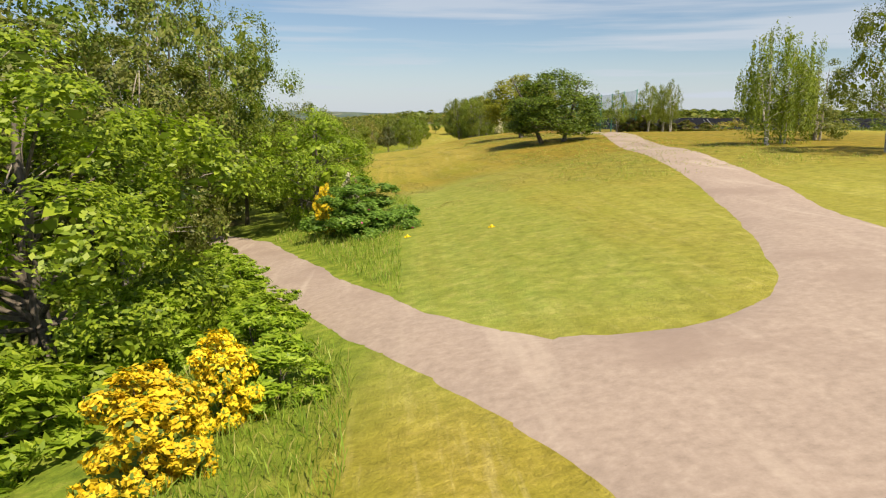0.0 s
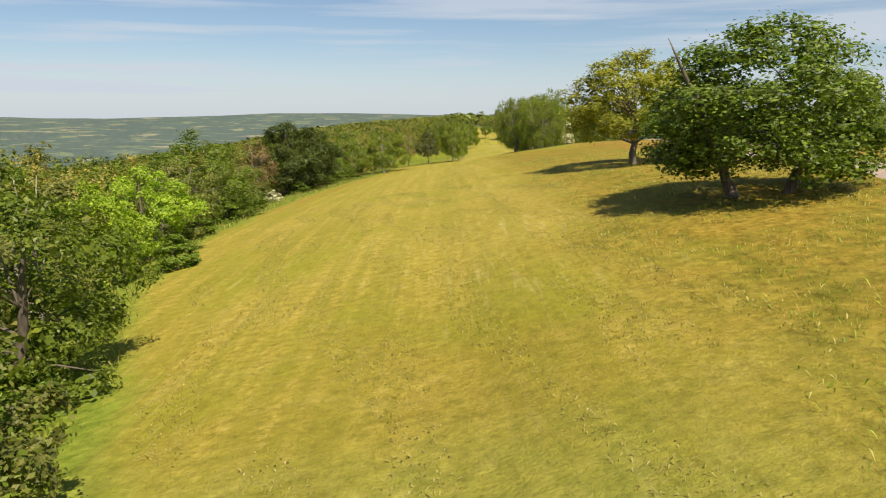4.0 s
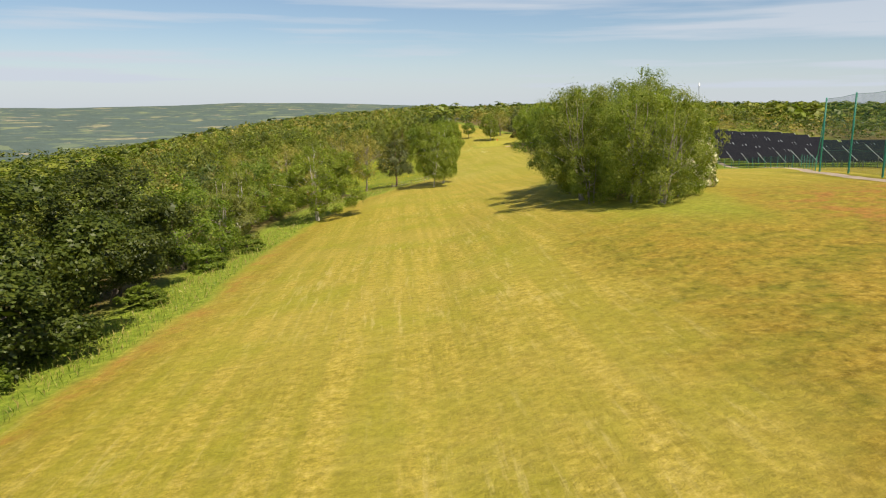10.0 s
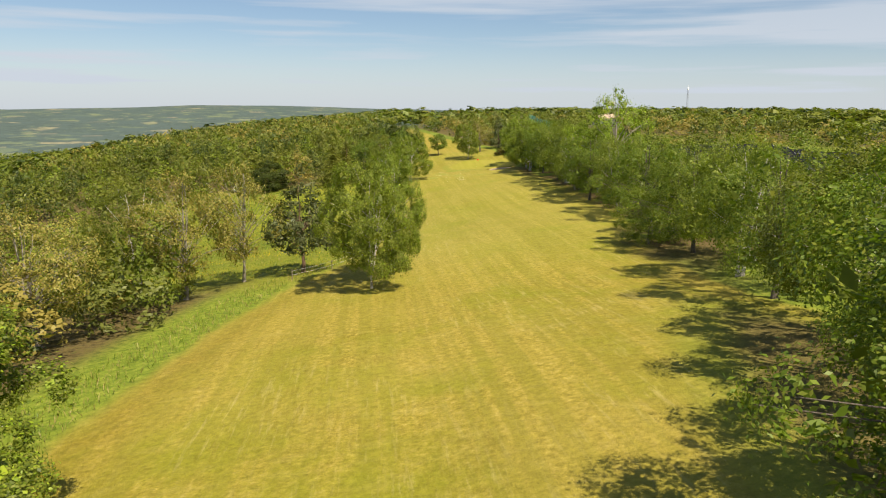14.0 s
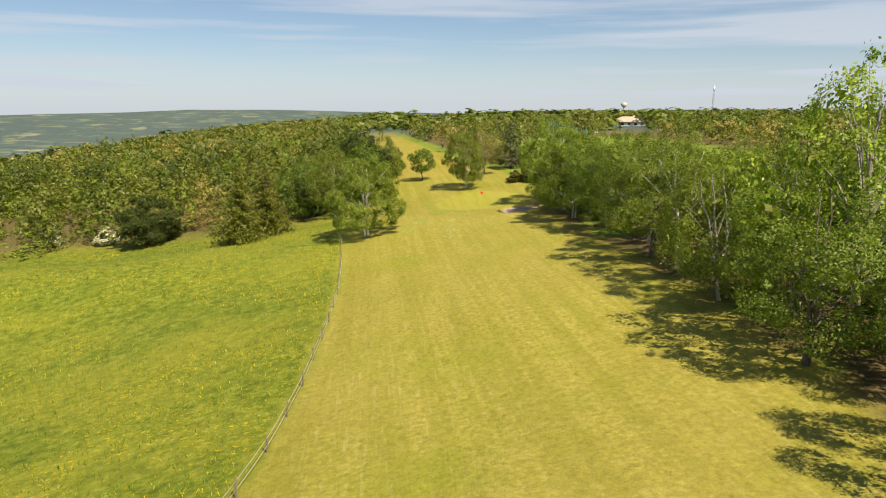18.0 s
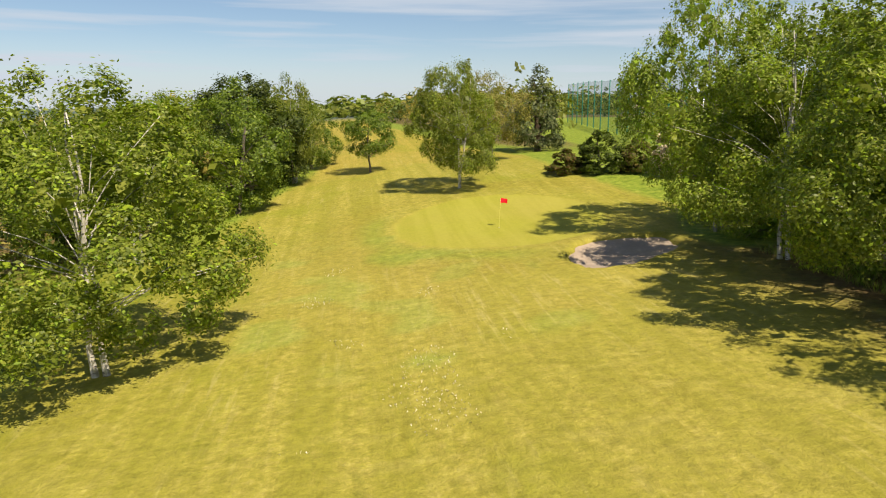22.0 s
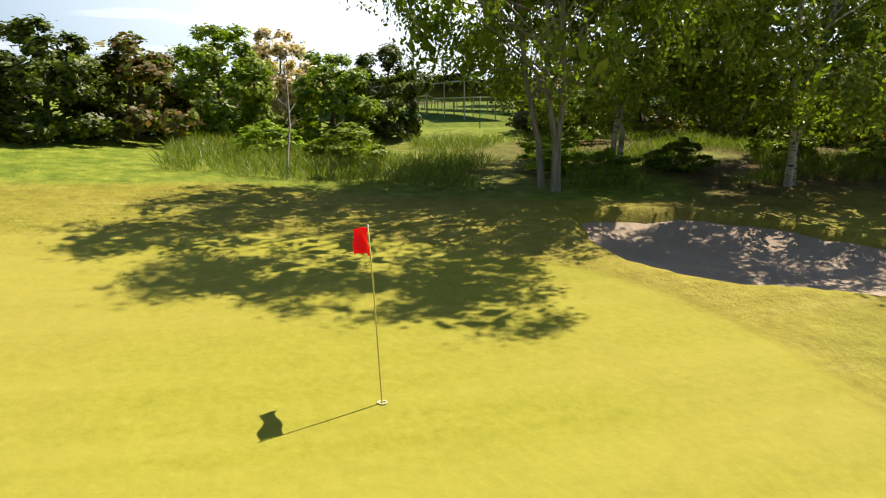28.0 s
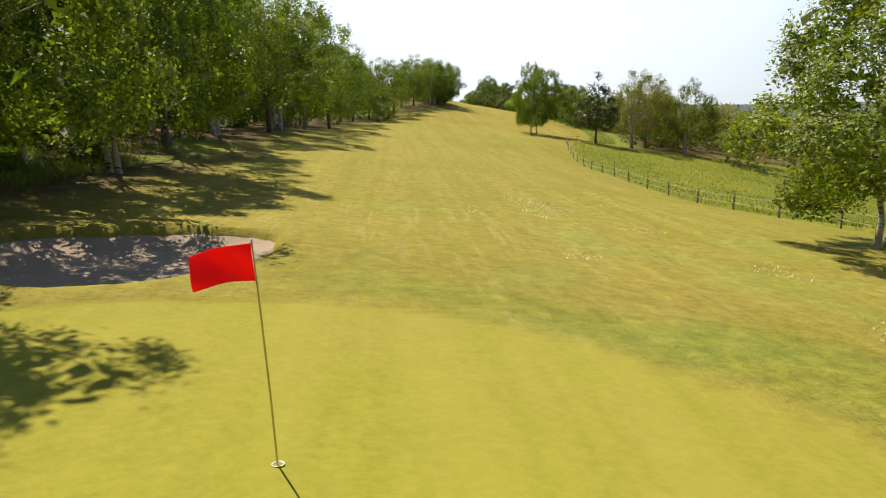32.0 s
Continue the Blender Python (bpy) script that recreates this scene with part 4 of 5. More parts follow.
broad_kind("grey", "willow_scrub_tree", "grey-green goat willow at the edge of the wood", "grey", PALE_BARK, clumps=280, per=44, size=0.2, base=0.5, lump=0.42, clump_r=0.65, stems=3, girth=0.14, lobes=30, lobe=0.28, fill=9)
broad_kind("birch", "birch_tree", "silver birch with pale trunks and fine drooping leaves", "birch", WHITE_BARK, clumps=300, per=64, size=0.14, base=1.9, profile=TALL, lump=0.40, clump_r=0.85, flat=0.62, trailing=0.08, stems=2, girth=0.17, limbs=15, lobes=34, lobe=0.28, fill=11)
broad_kind("birch_low", "birch_clump", "multi-stemmed silver birch, leafy almost to the ground", "birch", PALE_BARK, clumps=330, per=72, size=0.13, base=0.7, profile=ROUND, lump=0.40, clump_r=0.9, flat=0.62, trailing=0.06, stems=3, girth=0.10, limbs=16, spread=0.3, lobes=36, lobe=0.27, fill=12)
broad_kind("birch_tall", "tall_birch_tree", "tall slim birch of the wood with a bare pale trunk", "birch", WHITE_BARK, clumps=230, per=52, size=0.16, base=3.4, profile=TALL, lump=0.42, clump_r=0.75, flat=0.65, trailing=0.08, stems=1, girth=0.14, limbs=24, lean=0.035, extra=("oak", 0.35), lobes=28, lobe=0.27, fill=5)
broad_kind("birch_near", "full_birch_tree", "broad silver birch with pale trunks and fine bright leaves", "birch", WHITE_BARK, clumps=760, per=60, size=0.125, base=1.5, profile=ROUND, lump=0.42, clump_r=0.7, flat=0.6, trailing=0.06, stems=2, girth=0.085, limbs=26, extra=("lime", 0.2), lobes=46, lobe=0.24, fill=18)
broad_kind("birch_lean", "leaning_birch_tree", "large grey-barked birch whose leafy crown hangs out over the green", "birch", PALE_BARK, clumps=640, per=60, size=0.115, base=2.1, profile=ROUND, lump=0.42, clump_r=0.7, flat=0.6, trailing=0.06, stems=3, girth=0.085, limbs=60, extra=("lime", 0.2), fill=18, lobes=60, lobe=0.25, shift=(-1.0, 0.7))
broad_kind("grey_near", "goat_willow_tree", "grey-green goat willow leaning over the path", "grey", PALE_BARK, clumps=440, per=50, size=0.17, base=0.5, lump=0.42, clump_r=0.55, stems=3, girth=0.13, limbs=40, extra=("oak", 0.2), lobes=40, lobe=0.26, fill=9)
broad_kind("alder", "alder_tree", "dark-trunked alder of the wood with a full green crown", "oak", BARK, clumps=330, per=74, size=0.13, base=1.3, profile=ROUND, lump=0.42, stems=2, girth=0.16, limbs=24, extra=("birch", 0.4), lobes=34, lobe=0.28, fill=12)
broad_kind("willow", "weeping_birch_tree", "weeping birch with long hanging branches, on the lawn", "birch", WHITE_BARK, clumps=190, per=52, size=0.26, base=2.4, profile=TALL, trailing=1.5, flat=1.2, clump_r=0.45, droop=1.5, slim=0.35, stems=2, girth=0.15, fill=4, lobes=26)
broad_kind("lime_tall", "poplar_tree", "tall yellow-green poplar rising above the wood", "lime", PALE_BARK, clumps=300, per=44, size=0.17, base=2.2, profile=TALL, lump=0.45, clump_r=0.6, girth=0.2, limbs=30, extra=("birch", 0.4), fill=5, lobes=34, lobe=0.25)
broad_kind("poplar", "aspen_tree", "aspen with thin brownish young leaves and pale twigs", "poplar", PALE_BARK, clumps=260, per=40, size=0.19, base=2.2, profile=TALL, lump=0.35, clump_r=0.7, flat=1.1, girth=0.15, limbs=60, stems=2, extra=("birch", 0.25), fill=3, lobes=30, lobe=0.26)
broad_kind("red", "copper_tree", "copper-leaved tree with thin pale stems by the verge", "red", PALE_BARK, clumps=190, per=21, size=0.32, base=2.0, profile=TALL, lump=0.3, girth=0.12, stems=4, limbs=40, extra=("grey", 0.3), fill=3)
broad_kind("hornbeam", "hornbeam_tree", "light green hornbeam hung with pale catkins", "lime", BARK, clumps=460, per=48, size=0.17, base=0.3, profile=ROUND, lump=0.3, slim=0.4, clump_r=0.65, extra=("oak", 0.2), lobes=36)
broad_kind("cedar", "pine_tree", "dense dark pine with a pointed crown beyond the green", "needle", PINE_BARK, clumps=260, per=27, size=0.40, base=0.5, profile=PYRA, slim=0.3, clump_r=0.8, lump=0.2, girth=0.3)
broad_kind("pine", "small_pine_tree", "small dark pine with a bare reddish trunk", "needle", PINE_BARK, clumps=130, per=27, size=0.40, base=2.2, profile=PYRA, slim=0.3, clump_r=0.85, lump=0.35, girth=0.18)
tree_kind("spruce", "spruce_tree", "yellowish green spruce at the meadow's edge", "spruce", PINE_BARK, lambda rng: conifer_quads(rng, 36, 0.36, 0.4, 10.0, 4.0, 56), girth=0.2, limbs=10)
broad_kind("bush_dark", "evergreen_bush", "large dark glossy evergreen bush behind the green", "oak", clumps=220, per=60, size=0.4, base=0.2, profile=DOME, lump=0.25, category="bush", limbs=8, girth=0.2, extra=("dark", 0.45))
broad_kind("bush_brown", "reddish_bush", "brownish evergreen bush behind the green", "brown", clumps=200, per=36, size=0.58, base=0.2, profile=DOME, lump=0.35, category="bush", limbs=8, girth=0.2, extra=("oak", 0.35))
broad_kind("bush_pink", "pale_pink_bush", "tall bush covered with pale pink young shoots", "pink", clumps=260, per=70, size=0.42, base=0.2, profile=ROUND, lump=0.25, category="bush", limbs=8, girth=0.2, extra=("brown", 0.10))
broad_kind("bush_lime", "yellow_green_bush", "leafy yellow-green bush behind the green", "lime", clumps=220, per=60, size=0.38, base=0.2, profile=DOME, lump=0.42, category="bush", limbs=10, girth=0.2, extra=("oak", 0.4))
broad_kind("bush_green", "green_bush", "low rounded green bush at the wood's edge", "oak", clumps=140, per=48, size=0.45, base=0.1, profile=DOME, lump=0.35, category="bush", limbs=6, girth=0.15)
broad_kind("bush_grey", "grey_bush", "dense grey-green bush on the verge", "grey", clumps=170, per=48, size=0.54, base=0.1, profile=DOME, lump=0.2, category="bush", limbs=6, girth=0.15)
broad_kind("hawthorn", "hawthorn_bush", "hawthorn bush white with blossom", "cream", clumps=170, per=44, size=0.70, base=0.2, profile=DOME, lump=0.3, category="bush", limbs=6, girth=0.15, extra=("birch", 0.3))
broad_kind("gorse", "broom_bush", "broom bush covered with bright yellow blossom", "yellow", clumps=220, per=44, size=0.54, base=0.3, profile=ROUND, lump=0.45, category="bush", limbs=8, girth=0.1, extra=("rose", 0.13))
broad_kind("rose", "wild_rose_bush", "sprawling wild rose bush dotted with magenta flowers", "rose", clumps=320, per=90, size=0.30, base=0.1, profile=DOME, lump=0.4, category="bush", limbs=30, girth=0.1, extra=("magenta", 0.006))
broad_kind("bracken", "bracken_clump", "fresh green bracken and nettles on the verge", "lime", clumps=120, per=34, size=0.85, base=0.3, profile=DOME, lump=0.45, category="bush", limbs=8, girth=0.08, slim=0.3)


def plant(kind, x, y, h, r, group="", label="", sink=0.12, turn=None, rise=0.0):
    rng = random.Random(round(x * 13.7 + y * 7.1, 2))
    a = rng.uniform(0, 6.28) if turn is None else turn
    s = r / 3.6
    m = Matrix.Translation((x, y, height(x, y) - sink * h / 10 + rise)) @ Matrix.Rotation(a, 4, "Z") @ Matrix.Diagonal((s * rng.uniform(0.95, 1.05), s * rng.uniform(0.95, 1.05), h / 10.0, 1))
    ob = copy_thing(TEMPLATES[kind], m)
    if group or label:
        tagged(ob, label, group=group)
    return ob


LINE = "trees along the western edge"
for k, x, y, h, r in (
        ("maple_near", -14.3, -46.7, 10.5, 5.4), ("grey_near", -20.2, -37.5, 14.5, 5.4), ("green", -22.7, -28.4, 18.0, 5.8), ("grey_near", -19.4, -20.4, 18.5, 5.4),
        ("alder", -15.5, -7.0, 15.5, 4.4), ("alder", -17.8, -12.5, 19.0, 5.0), ("grey_near", -16.6, -32.0, 12.5, 4.4), ("grey_near", -26.0, -45.0, 13.5, 5.4), ("green", -27.5, -36.5, 15.0, 5.8), ("dark", -29.5, -24.0, 16.5, 6.4), ("alder", -25.5, -11.0, 16.5, 5.6), ("dark", -24.0, 0.5, 12.5, 5.4), ("green", -31.0, -51.0, 13.0, 5.6), ("hornbeam", -8.8, -20.8, 7.6, 3.6), ("grey_near", -10.2, -15.4, 8.6, 3.2),
        ("hornbeam", -9.2, -11.8, 7.3, 3.3), ("grey_near", -12.6, -2.8, 8.5, 3.7), ("green", -15.5, 8.2, 9.0, 4.0), ("grey", -20.4, 18.0, 9.8, 4.4),
        ("green", -22.5, 21, 8.8, 4.0), ("maple", -23.5, 30, 7.4, 3.4), ("maple", -23.5, 40, 7.6, 3.3), ("grey", -25.5, 48, 8.0, 3.8), ("grey", -26.5, 57, 8.4, 3.9),
        ("green", -29.0, 70, 11.6, 6.2), ("grey", -29.0, 84, 8.0, 3.6), ("birch", -36.0, 97, 11.5, 3.6), ("red", -30.2, 103.5, 10.6, 3.3),
        ("dark", -27.4, 115.5, 13.0, 7.4), ("dark", -26.6, 133.5, 12.2, 6.2), ("green", -25.5, 150, 10.5, 4.4), ("grey", -24.5, 163, 10.5, 4.4), ("birch", -26.0, 176, 11.6, 4.0),
        ("birch_near", -14.5, 182.6, 11.6, 6.0), ("green", -26.0, 190, 11.8, 4.4), ("poplar", -30.0, 203, 12.2, 4.6), ("poplar", -24.5, 220, 13.6, 4.8),
        ("poplar", -16.1, 235, 15.4, 4.8), ("poplar", -11.0, 242, 15.6, 4.4), ("birch", -22.5, 240, 15.0, 4.6), ("poplar", -30.0, 242, 11.6, 4.8), ("lime_tall", -27.0, 252, 8.5, 3.8),
        ("pine", -3.6, 242.6, 13.2, 4.2), ("birch_near", 4.4, 228.0, 14.0, 4.8), ("birch_near", 7.0, 233.6, 14.4, 3.4), ("birch_near", 15.4, 350.0, 12.6, 5.9),
        ("spruce", -6.0, 360.4, 13.2, 5.0), ("spruce", -2.4, 368.6, 13.0, 4.6), ("dark", -26.3, 378.6, 9.6, 5.0), ("green", 3.0, 381, 12.2, 4.6), ("birch", 9.0, 377, 12.4, 4.4),
        ("alder", 8.0, 390, 13.0, 5.0), ("green", 14.6, 391, 13.0, 5.0), ("dark", 14.2, 403, 13.2, 6.0), ("birch", 19.0, 405.5, 13.0, 3.4), ("green", 20.6, 418, 9.0, 3.4), ("alder", 12, 420, 12, 5)):
    plant(k, x, y, h, r, LINE)
plant("oak", 15.9, 19.6, 8.8, 5.7)
plant("golden", 17.7, 49.6, 10.2, 6.1)
plant("willow", 27.8, -8.9, 10.5, 3.3)
plant("willow", 30.2, -6.7, 9.0, 2.8)
plant("birch", 29.6, -21.5, 12.8, 4.1)
plant("grey", 37.1, -0.3, 7.9, 3.7)
for x, y, h, r in ((43.3, 62.7, 9.3, 2.7), (41.1, 46.4, 8.5, 1.8), (46.9, 64.9, 9.0, 2.9), (38.6, 65.5, 8.0, 2.2)):
    plant("birch", x, y, h, r, "birches by the road")
for x, y, h, r in ((40.8, 66.1, 2.9, 2.3), (44.5, 67.7, 3.3, 2.6), (48.9, 68.0, 2.8, 2.2), (52.3, 66.7, 2.4, 1.7), (57.8, 70.4, 2.0, 1.8)):
    plant("bush_brown", x, y, h, r, "bushes by the road", "low brownish bush under the birches by the road")
CLUMP = "birches of the eastern clump"
for k, x, y, h, r in (
        ("birch_low", 20.2, 139.0, 11.0, 3.9), ("birch_low", 21.4, 135.0, 10.5, 3.9), ("birch_low", 17.6, 148.2, 12.6, 4.2), ("birch_low", 21.6, 143.0, 11.8, 4.0), ("alder", 18.8, 158.0, 13.0, 4.6),
        ("alder", 24.0, 147.0, 12.3, 3.9), ("birch_low", 24.6, 138.6, 9.0, 3.0), ("birch_low", 18.6, 152.6, 8.0, 3.6), ("birch_low", 17.4, 143.6, 6.0, 2.9), ("alder", 22.8, 153.0, 12.5, 4.4), ("birch", 22.4, 165.0, 13.4, 5.0), ("alder", 26.6, 157.0, 14.0, 4.8),
        ("alder", 20.6, 162.0, 13.2, 4.6), ("birch", 24.4, 174.0, 12.8, 5.0), ("alder", 21.2, 169.0, 12.4, 5.2), ("alder", 28.6, 183.0, 12.3, 4.6), ("birch", 31.6, 192.0, 12.3, 4.4), ("alder", 34.0, 203.0, 12.5, 4.6), ("birch", 36.6, 214.0, 12.9, 4.8),
        ("birch_low", 37.0, 235.8, 6.8, 3.9), ("alder", 38.8, 228.0, 12.3, 4.6), ("alder", 42.0, 240.0, 11.4, 4.4), ("birch", 41.6, 221.0, 12.0, 4.6),
        ("birch_low", 43.2, 262.8, 12.2, 4.6), ("alder", 43.0, 252, 12.4, 4.8), ("alder", 48.0, 272, 11.6, 4.4), ("alder", 43.6, 278.6, 12.6, 4.9), ("lime_tall", 48.4, 282.0, 20.4, 6.2)):
    plant(k, x, y, h, r, CLUMP)
plant("hawthorn", 28.2, 143.0, 5.6, 1.6, label="tall hawthorn with cream blossom at the end of the clump")
EDGE = "birches along the eastern edge"
for k, x, y, h, r in (
        ("birch_low", 45.2, 293.4, 12.8, 5.4), ("birch", 45.8, 303.6, 13.2, 5.4), ("alder", 46.2, 311.0, 13.4, 5.2), ("birch", 48.2, 319.0, 13.4, 4.8), ("alder", 50.0, 326.0, 13.6, 5.2),
        ("alder", 48.4, 333.8, 13.4, 5.4), ("birch_tall", 51.5, 338.0, 13.2, 3.5), ("birch_near", 46.7, 344.4, 12.8, 5.4), ("birch_near", 48.4, 354.2, 13.4, 5.8),
        ("birch_tall", 50.0, 346.4, 12.8, 3.4), ("alder", 51.0, 351.2, 12.6, 3.5), ("birch", 53.4, 320.0, 13.0, 3.8), ("alder", 55.6, 309.0, 13.0, 4.2), ("birch", 52.6, 300.0, 12.8, 4.0), ("birch", 47.6, 287.6, 12.6, 3.8),
        ("birch_near", 52.4, 358.4, 13.0, 4.6)):
    plant(k, x, y, h, r, EDGE)
plant("birch_lean", 48.9, 362.0, 15.6, 4.8, EDGE, turn=0.0)
plant("birch_near", 35.6, 387.5, 12.0, 4.2, label="single silver birch with a white trunk behind the green")
plant("poplar", 42.5, 405.0, 11.2, 3.8)
plant("round", 28.0, 406.2, 7.6, 3.0, label="small round green tree beyond the green")
plant("cedar", 50.8, 415.0, 11.2, 4.0)
plant("spruce", 44.0, 432.0, 13.5, 2.6)
BUSHES = "bushes behind the green"
for k, x, y, h, r in (("bush_brown", 46.4, 388.0, 2.6, 1.8), ("bush_dark", 49.4, 386.6, 4.3, 2.3), ("bush_brown", 52.6, 385.2, 3.4, 1.7), ("bush_pink", 55.2, 382.8, 4.6, 2.1), ("bush_lime", 57.0, 380.8, 4.6, 1.5),
                      ("bush_dark", 58.2, 378.2, 4.5, 2.5), ("bush_brown", 60.6, 375.4, 4.4, 2.3), ("bush_lime", 63.6, 372.0, 5.4, 2.6), ("bush_pink", 67.0, 369.2, 5.3, 2.0), ("bush_dark", 64.0, 364.2, 4.8, 2.0), ("bush_lime", 61.6, 367.2, 4.4, 2.2),
                      ("bush_brown", 65.6, 354.0, 3.8, 2.6), ("bush_brown", 63.4, 350.0, 4.2, 2.8), ("bush_green", 62.4, 345.0, 4.2, 2.8), ("bush_brown", 61.4, 340.0, 5.0, 2.8), ("bush_brown", 60.4, 334.4, 4.8, 2.8), ("bush_green", 58.4, 328.0, 4.6, 2.8), ("bush_brown", 57.6, 322.0, 4.4, 2.6), ("bush_green", 56.6, 315.0, 4.4, 2.8), ("bush_brown", 55.6, 304.0, 4.0, 2.6), ("bush_green", 54.4, 337.0, 3.0, 2.0), ("bush_brown", 56.0, 343.0, 3.2, 2.0), ("bush_brown", 58.4, 346.2, 3.4, 2.2), ("bush_green", 61.0, 355.6, 3.0, 2.0)):
    plant(k, x, y, h, r, BUSHES)
for x, y, h, r in ((50.0, 359.6, 1.1, 1.0), (52.6, 360.4, 1.4, 1.2), (51.6, 355.6, 1.2, 1.1), (50.2, 348.0, 1.1, 1.0), (53.0, 350.0, 1.5, 1.3), (49.8, 341.0, 1.2, 1.1), (52.0, 333.0, 1.3, 1.3), (50.4, 315.0, 1.3, 1.3), (49.6, 305, 1.2, 1.2), (54.6, 367.6, 1.5, 1.3), (57, 370.4, 1.3, 1.3)):
    plant("bracken", x, y, h, r, "undergrowth in the eastern wood")
plant("rose", -5.6, -29.0, 3.0, 2.5)
plant("birch", 14.8, -56.5, 9.5, 3.6, label="birch beside the junction, its shade on the tarmac")
plant("gorse", -7.7, -26.9, 2.9, 0.55, label="small broom bush with yellow blossom by the path")
plant("gorse", -8.6, -55.2, 2.2, 1.0)
plant("gorse", -7.7, -53.2, 2.1, 0.7)
plant("hawthorn", -6.4, -27.0, 3.3, 0.6, label="spray of small white blossom beside the rose bush")
for x, y, h, r in ((-7.6, -49.6, 1.8, 1.3), (-6.7, -52.3, 1.5, 1.2), (-8.2, -45.9, 1.6, 1.2), (-10.6, -41.8, 1.7, 1.3), (-10.1, -38.4, 1.2, 1.0), (-11.3, -47.3, 2.4, 1.7), (-11.8, -35.1, 1.7, 1.2), (-12.8, -52.8, 2.7, 2.0), (-13.6, -43.4, 2.0, 1.7), (-13.4, -38.0, 1.8, 1.6), (-14.2, -49.6, 2.4, 1.9)):
    plant("bracken", x, y, h, r, "bracken by the path")
plant("bush_grey", -28.6, 97.4, 3.1, 3.0)
plant("hawthorn", -25.8, 95.4, 1.9, 1.3, label="low cream-flowered shrub on the verge")
plant("hawthorn", -35.2, 382.6, 3.5, 2.4)
plant("hawthorn", -46.2, 385.0, 3.0, 1.4)
for x, y, h, r in ((-24.6, 66, 3.0, 2.4), (-23.6, 52, 2.6, 2.2), (-25.0, 78, 2.6, 2.2), (-24.6, 110, 2.4, 1.9), (-22.0, 128, 2.0, 1.8), (-21.6, 145, 2.4, 2.0), (-20.4, 158, 2.2, 2.0), (-18.5, 33, 2.4, 1.8), (-14.4, 6, 2.4, 1.8)):
    plant("bush_green", x, y, h, r, "low bushes on the western verge")

for root in list(TEMPLATES.values()):
    for o in (*root.children_recursive, root):
        bpy.data.objects.remove(o)


# ---- woods beyond the edge trees ----
def woods(name, label, spots, lods, mats, seed):
    """One object of many simple trees: spots are (x, y, h, r)."""
    rng = np.random.default_rng(seed)
    quads, which = [], []
    for x, y, h, r in spots:
        base, mi = lods[rng.integers(0, len(lods))]
        a = rng.uniform(0, 6.28)
        c, s = math.cos(a), math.sin(a)
        q = base * np.array([r / 4, r / 4, h / 10])
        q = np.stack([q[..., 0] * c - q[..., 1] * s + x, q[..., 0] * s + q[..., 1] * c + y, q[..., 2] + height(x, y) - 0.5], -1)
        quads.append(q)
        which.append(np.full(len(q), mi if rng.uniform() < 0.75 else rng.integers(0, len(mats)), np.int32))
    ob = new(name, quads_mesh(name, np.concatenate(quads), mats, np.concatenate(which)))
    return tagged(ob, label, "wood", kind="stuff")


wrng = np.random.default_rng(77)
CROWNS = ((ROUND, 0), (TALL, 1), (ROUND, 2), (DOME, 3), (TALL, 4), (ROUND, 1))
NEAR_LOD = [(crown_quads(wrng, 110, 9, 0.40, 0.8, 10, 4.0, pr, clump_r=0.8, lump=0.3, chaos=0.3, fill=7, lobes=16, lobe=0.38)[0], mi) for pr, mi in CROWNS]
MIDF_LOD = [(crown_quads(wrng, 64, 7, 0.60, 0.8, 10, 4.0, pr, clump_r=0.9, lump=0.3, chaos=0.3, fill=6, lobes=12, lobe=0.42)[0], mi) for pr, mi in CROWNS]
MID_LOD = [(crown_quads(wrng, 36, 4, 0.85, 0.8, 10, 4.0, pr, clump_r=1.0, lump=0.3, chaos=0.3, fill=5, lobes=8, lobe=0.48)[0], mi) for pr, mi in CROWNS]
FAR_LOD = [(crown_quads(wrng, 8, 2, 2.6, 1.0, 10, 4.6, pr, clump_r=1.2, lump=0.3, chaos=0.2, fill=2, lobes=4, lobe=0.6)[0], mi) for pr, mi in CROWNS[:4]]
WOOD_MATS = [WOOD_LEAF[k] for k in ("oak", "birch", "dark", "grey", "poplar")]


def open_view(x, y):
    """A gap in the far wood in front of the house."""
    u = min(1.0, max(0.0, ((x - 128) * 87 + (y - 540) * 247) / (87 ** 2 + 247 ** 2)))
    return math.hypot(x - 128 - 87 * u, y - 540 - 247 * u) < 13


def scatter(x0, x1, y0, y1, gap, keep, seed, hs=(9, 13), rs=(3.2, 5.0)):
    rng = np.random.default_rng(seed)
    out = []
    for gy in np.arange(y0, y1, gap):
        for gx in np.arange(x0, x1, gap):
            x, y = gx + rng.uniform(-0.45, 0.45) * gap, gy + rng.uniform(-0.45, 0.45) * gap
            if keep(x, y) and not open_view(x, y):
                out.append((x, y, rng.uniform(*hs), rng.uniform(*rs)))
    return out


def west_wood(x, y):
    if 236 < y < 376 and x > -54:
        return False
    d = west_edge(y) - x
    if y < -4:
        return d > 24
    if y < 15:
        return d > 11
    return d > (10.5 if y < 236 else 4)


near_w = scatter(-62, 24, -75, 430, 7.4, lambda x, y: west_wood(x, y) and west_edge(y) - x < 36, 1, (5.0, 12.5), (3.4, 5.6))
woods("west_wood", "mixed broadleaf wood along the western side of the fairway", near_w, NEAR_LOD, WOOD_MATS, 2)
mid_w = scatter(-150, 0, -90, 640, 8.8, lambda x, y: west_wood(x, y) and west_edge(y) - x >= 34, 3, (6.0, 13), (3.0, 5.6))
mid_w += scatter(-120, 30, 430, 760, 8.0, lambda x, y: x < west_edge(min(y, 640)) - 3, 4, (10, 14), (4.0, 5.6))
fine_w = [s for s in mid_w if s[0] > -105 and 190 < s[1] < 470]
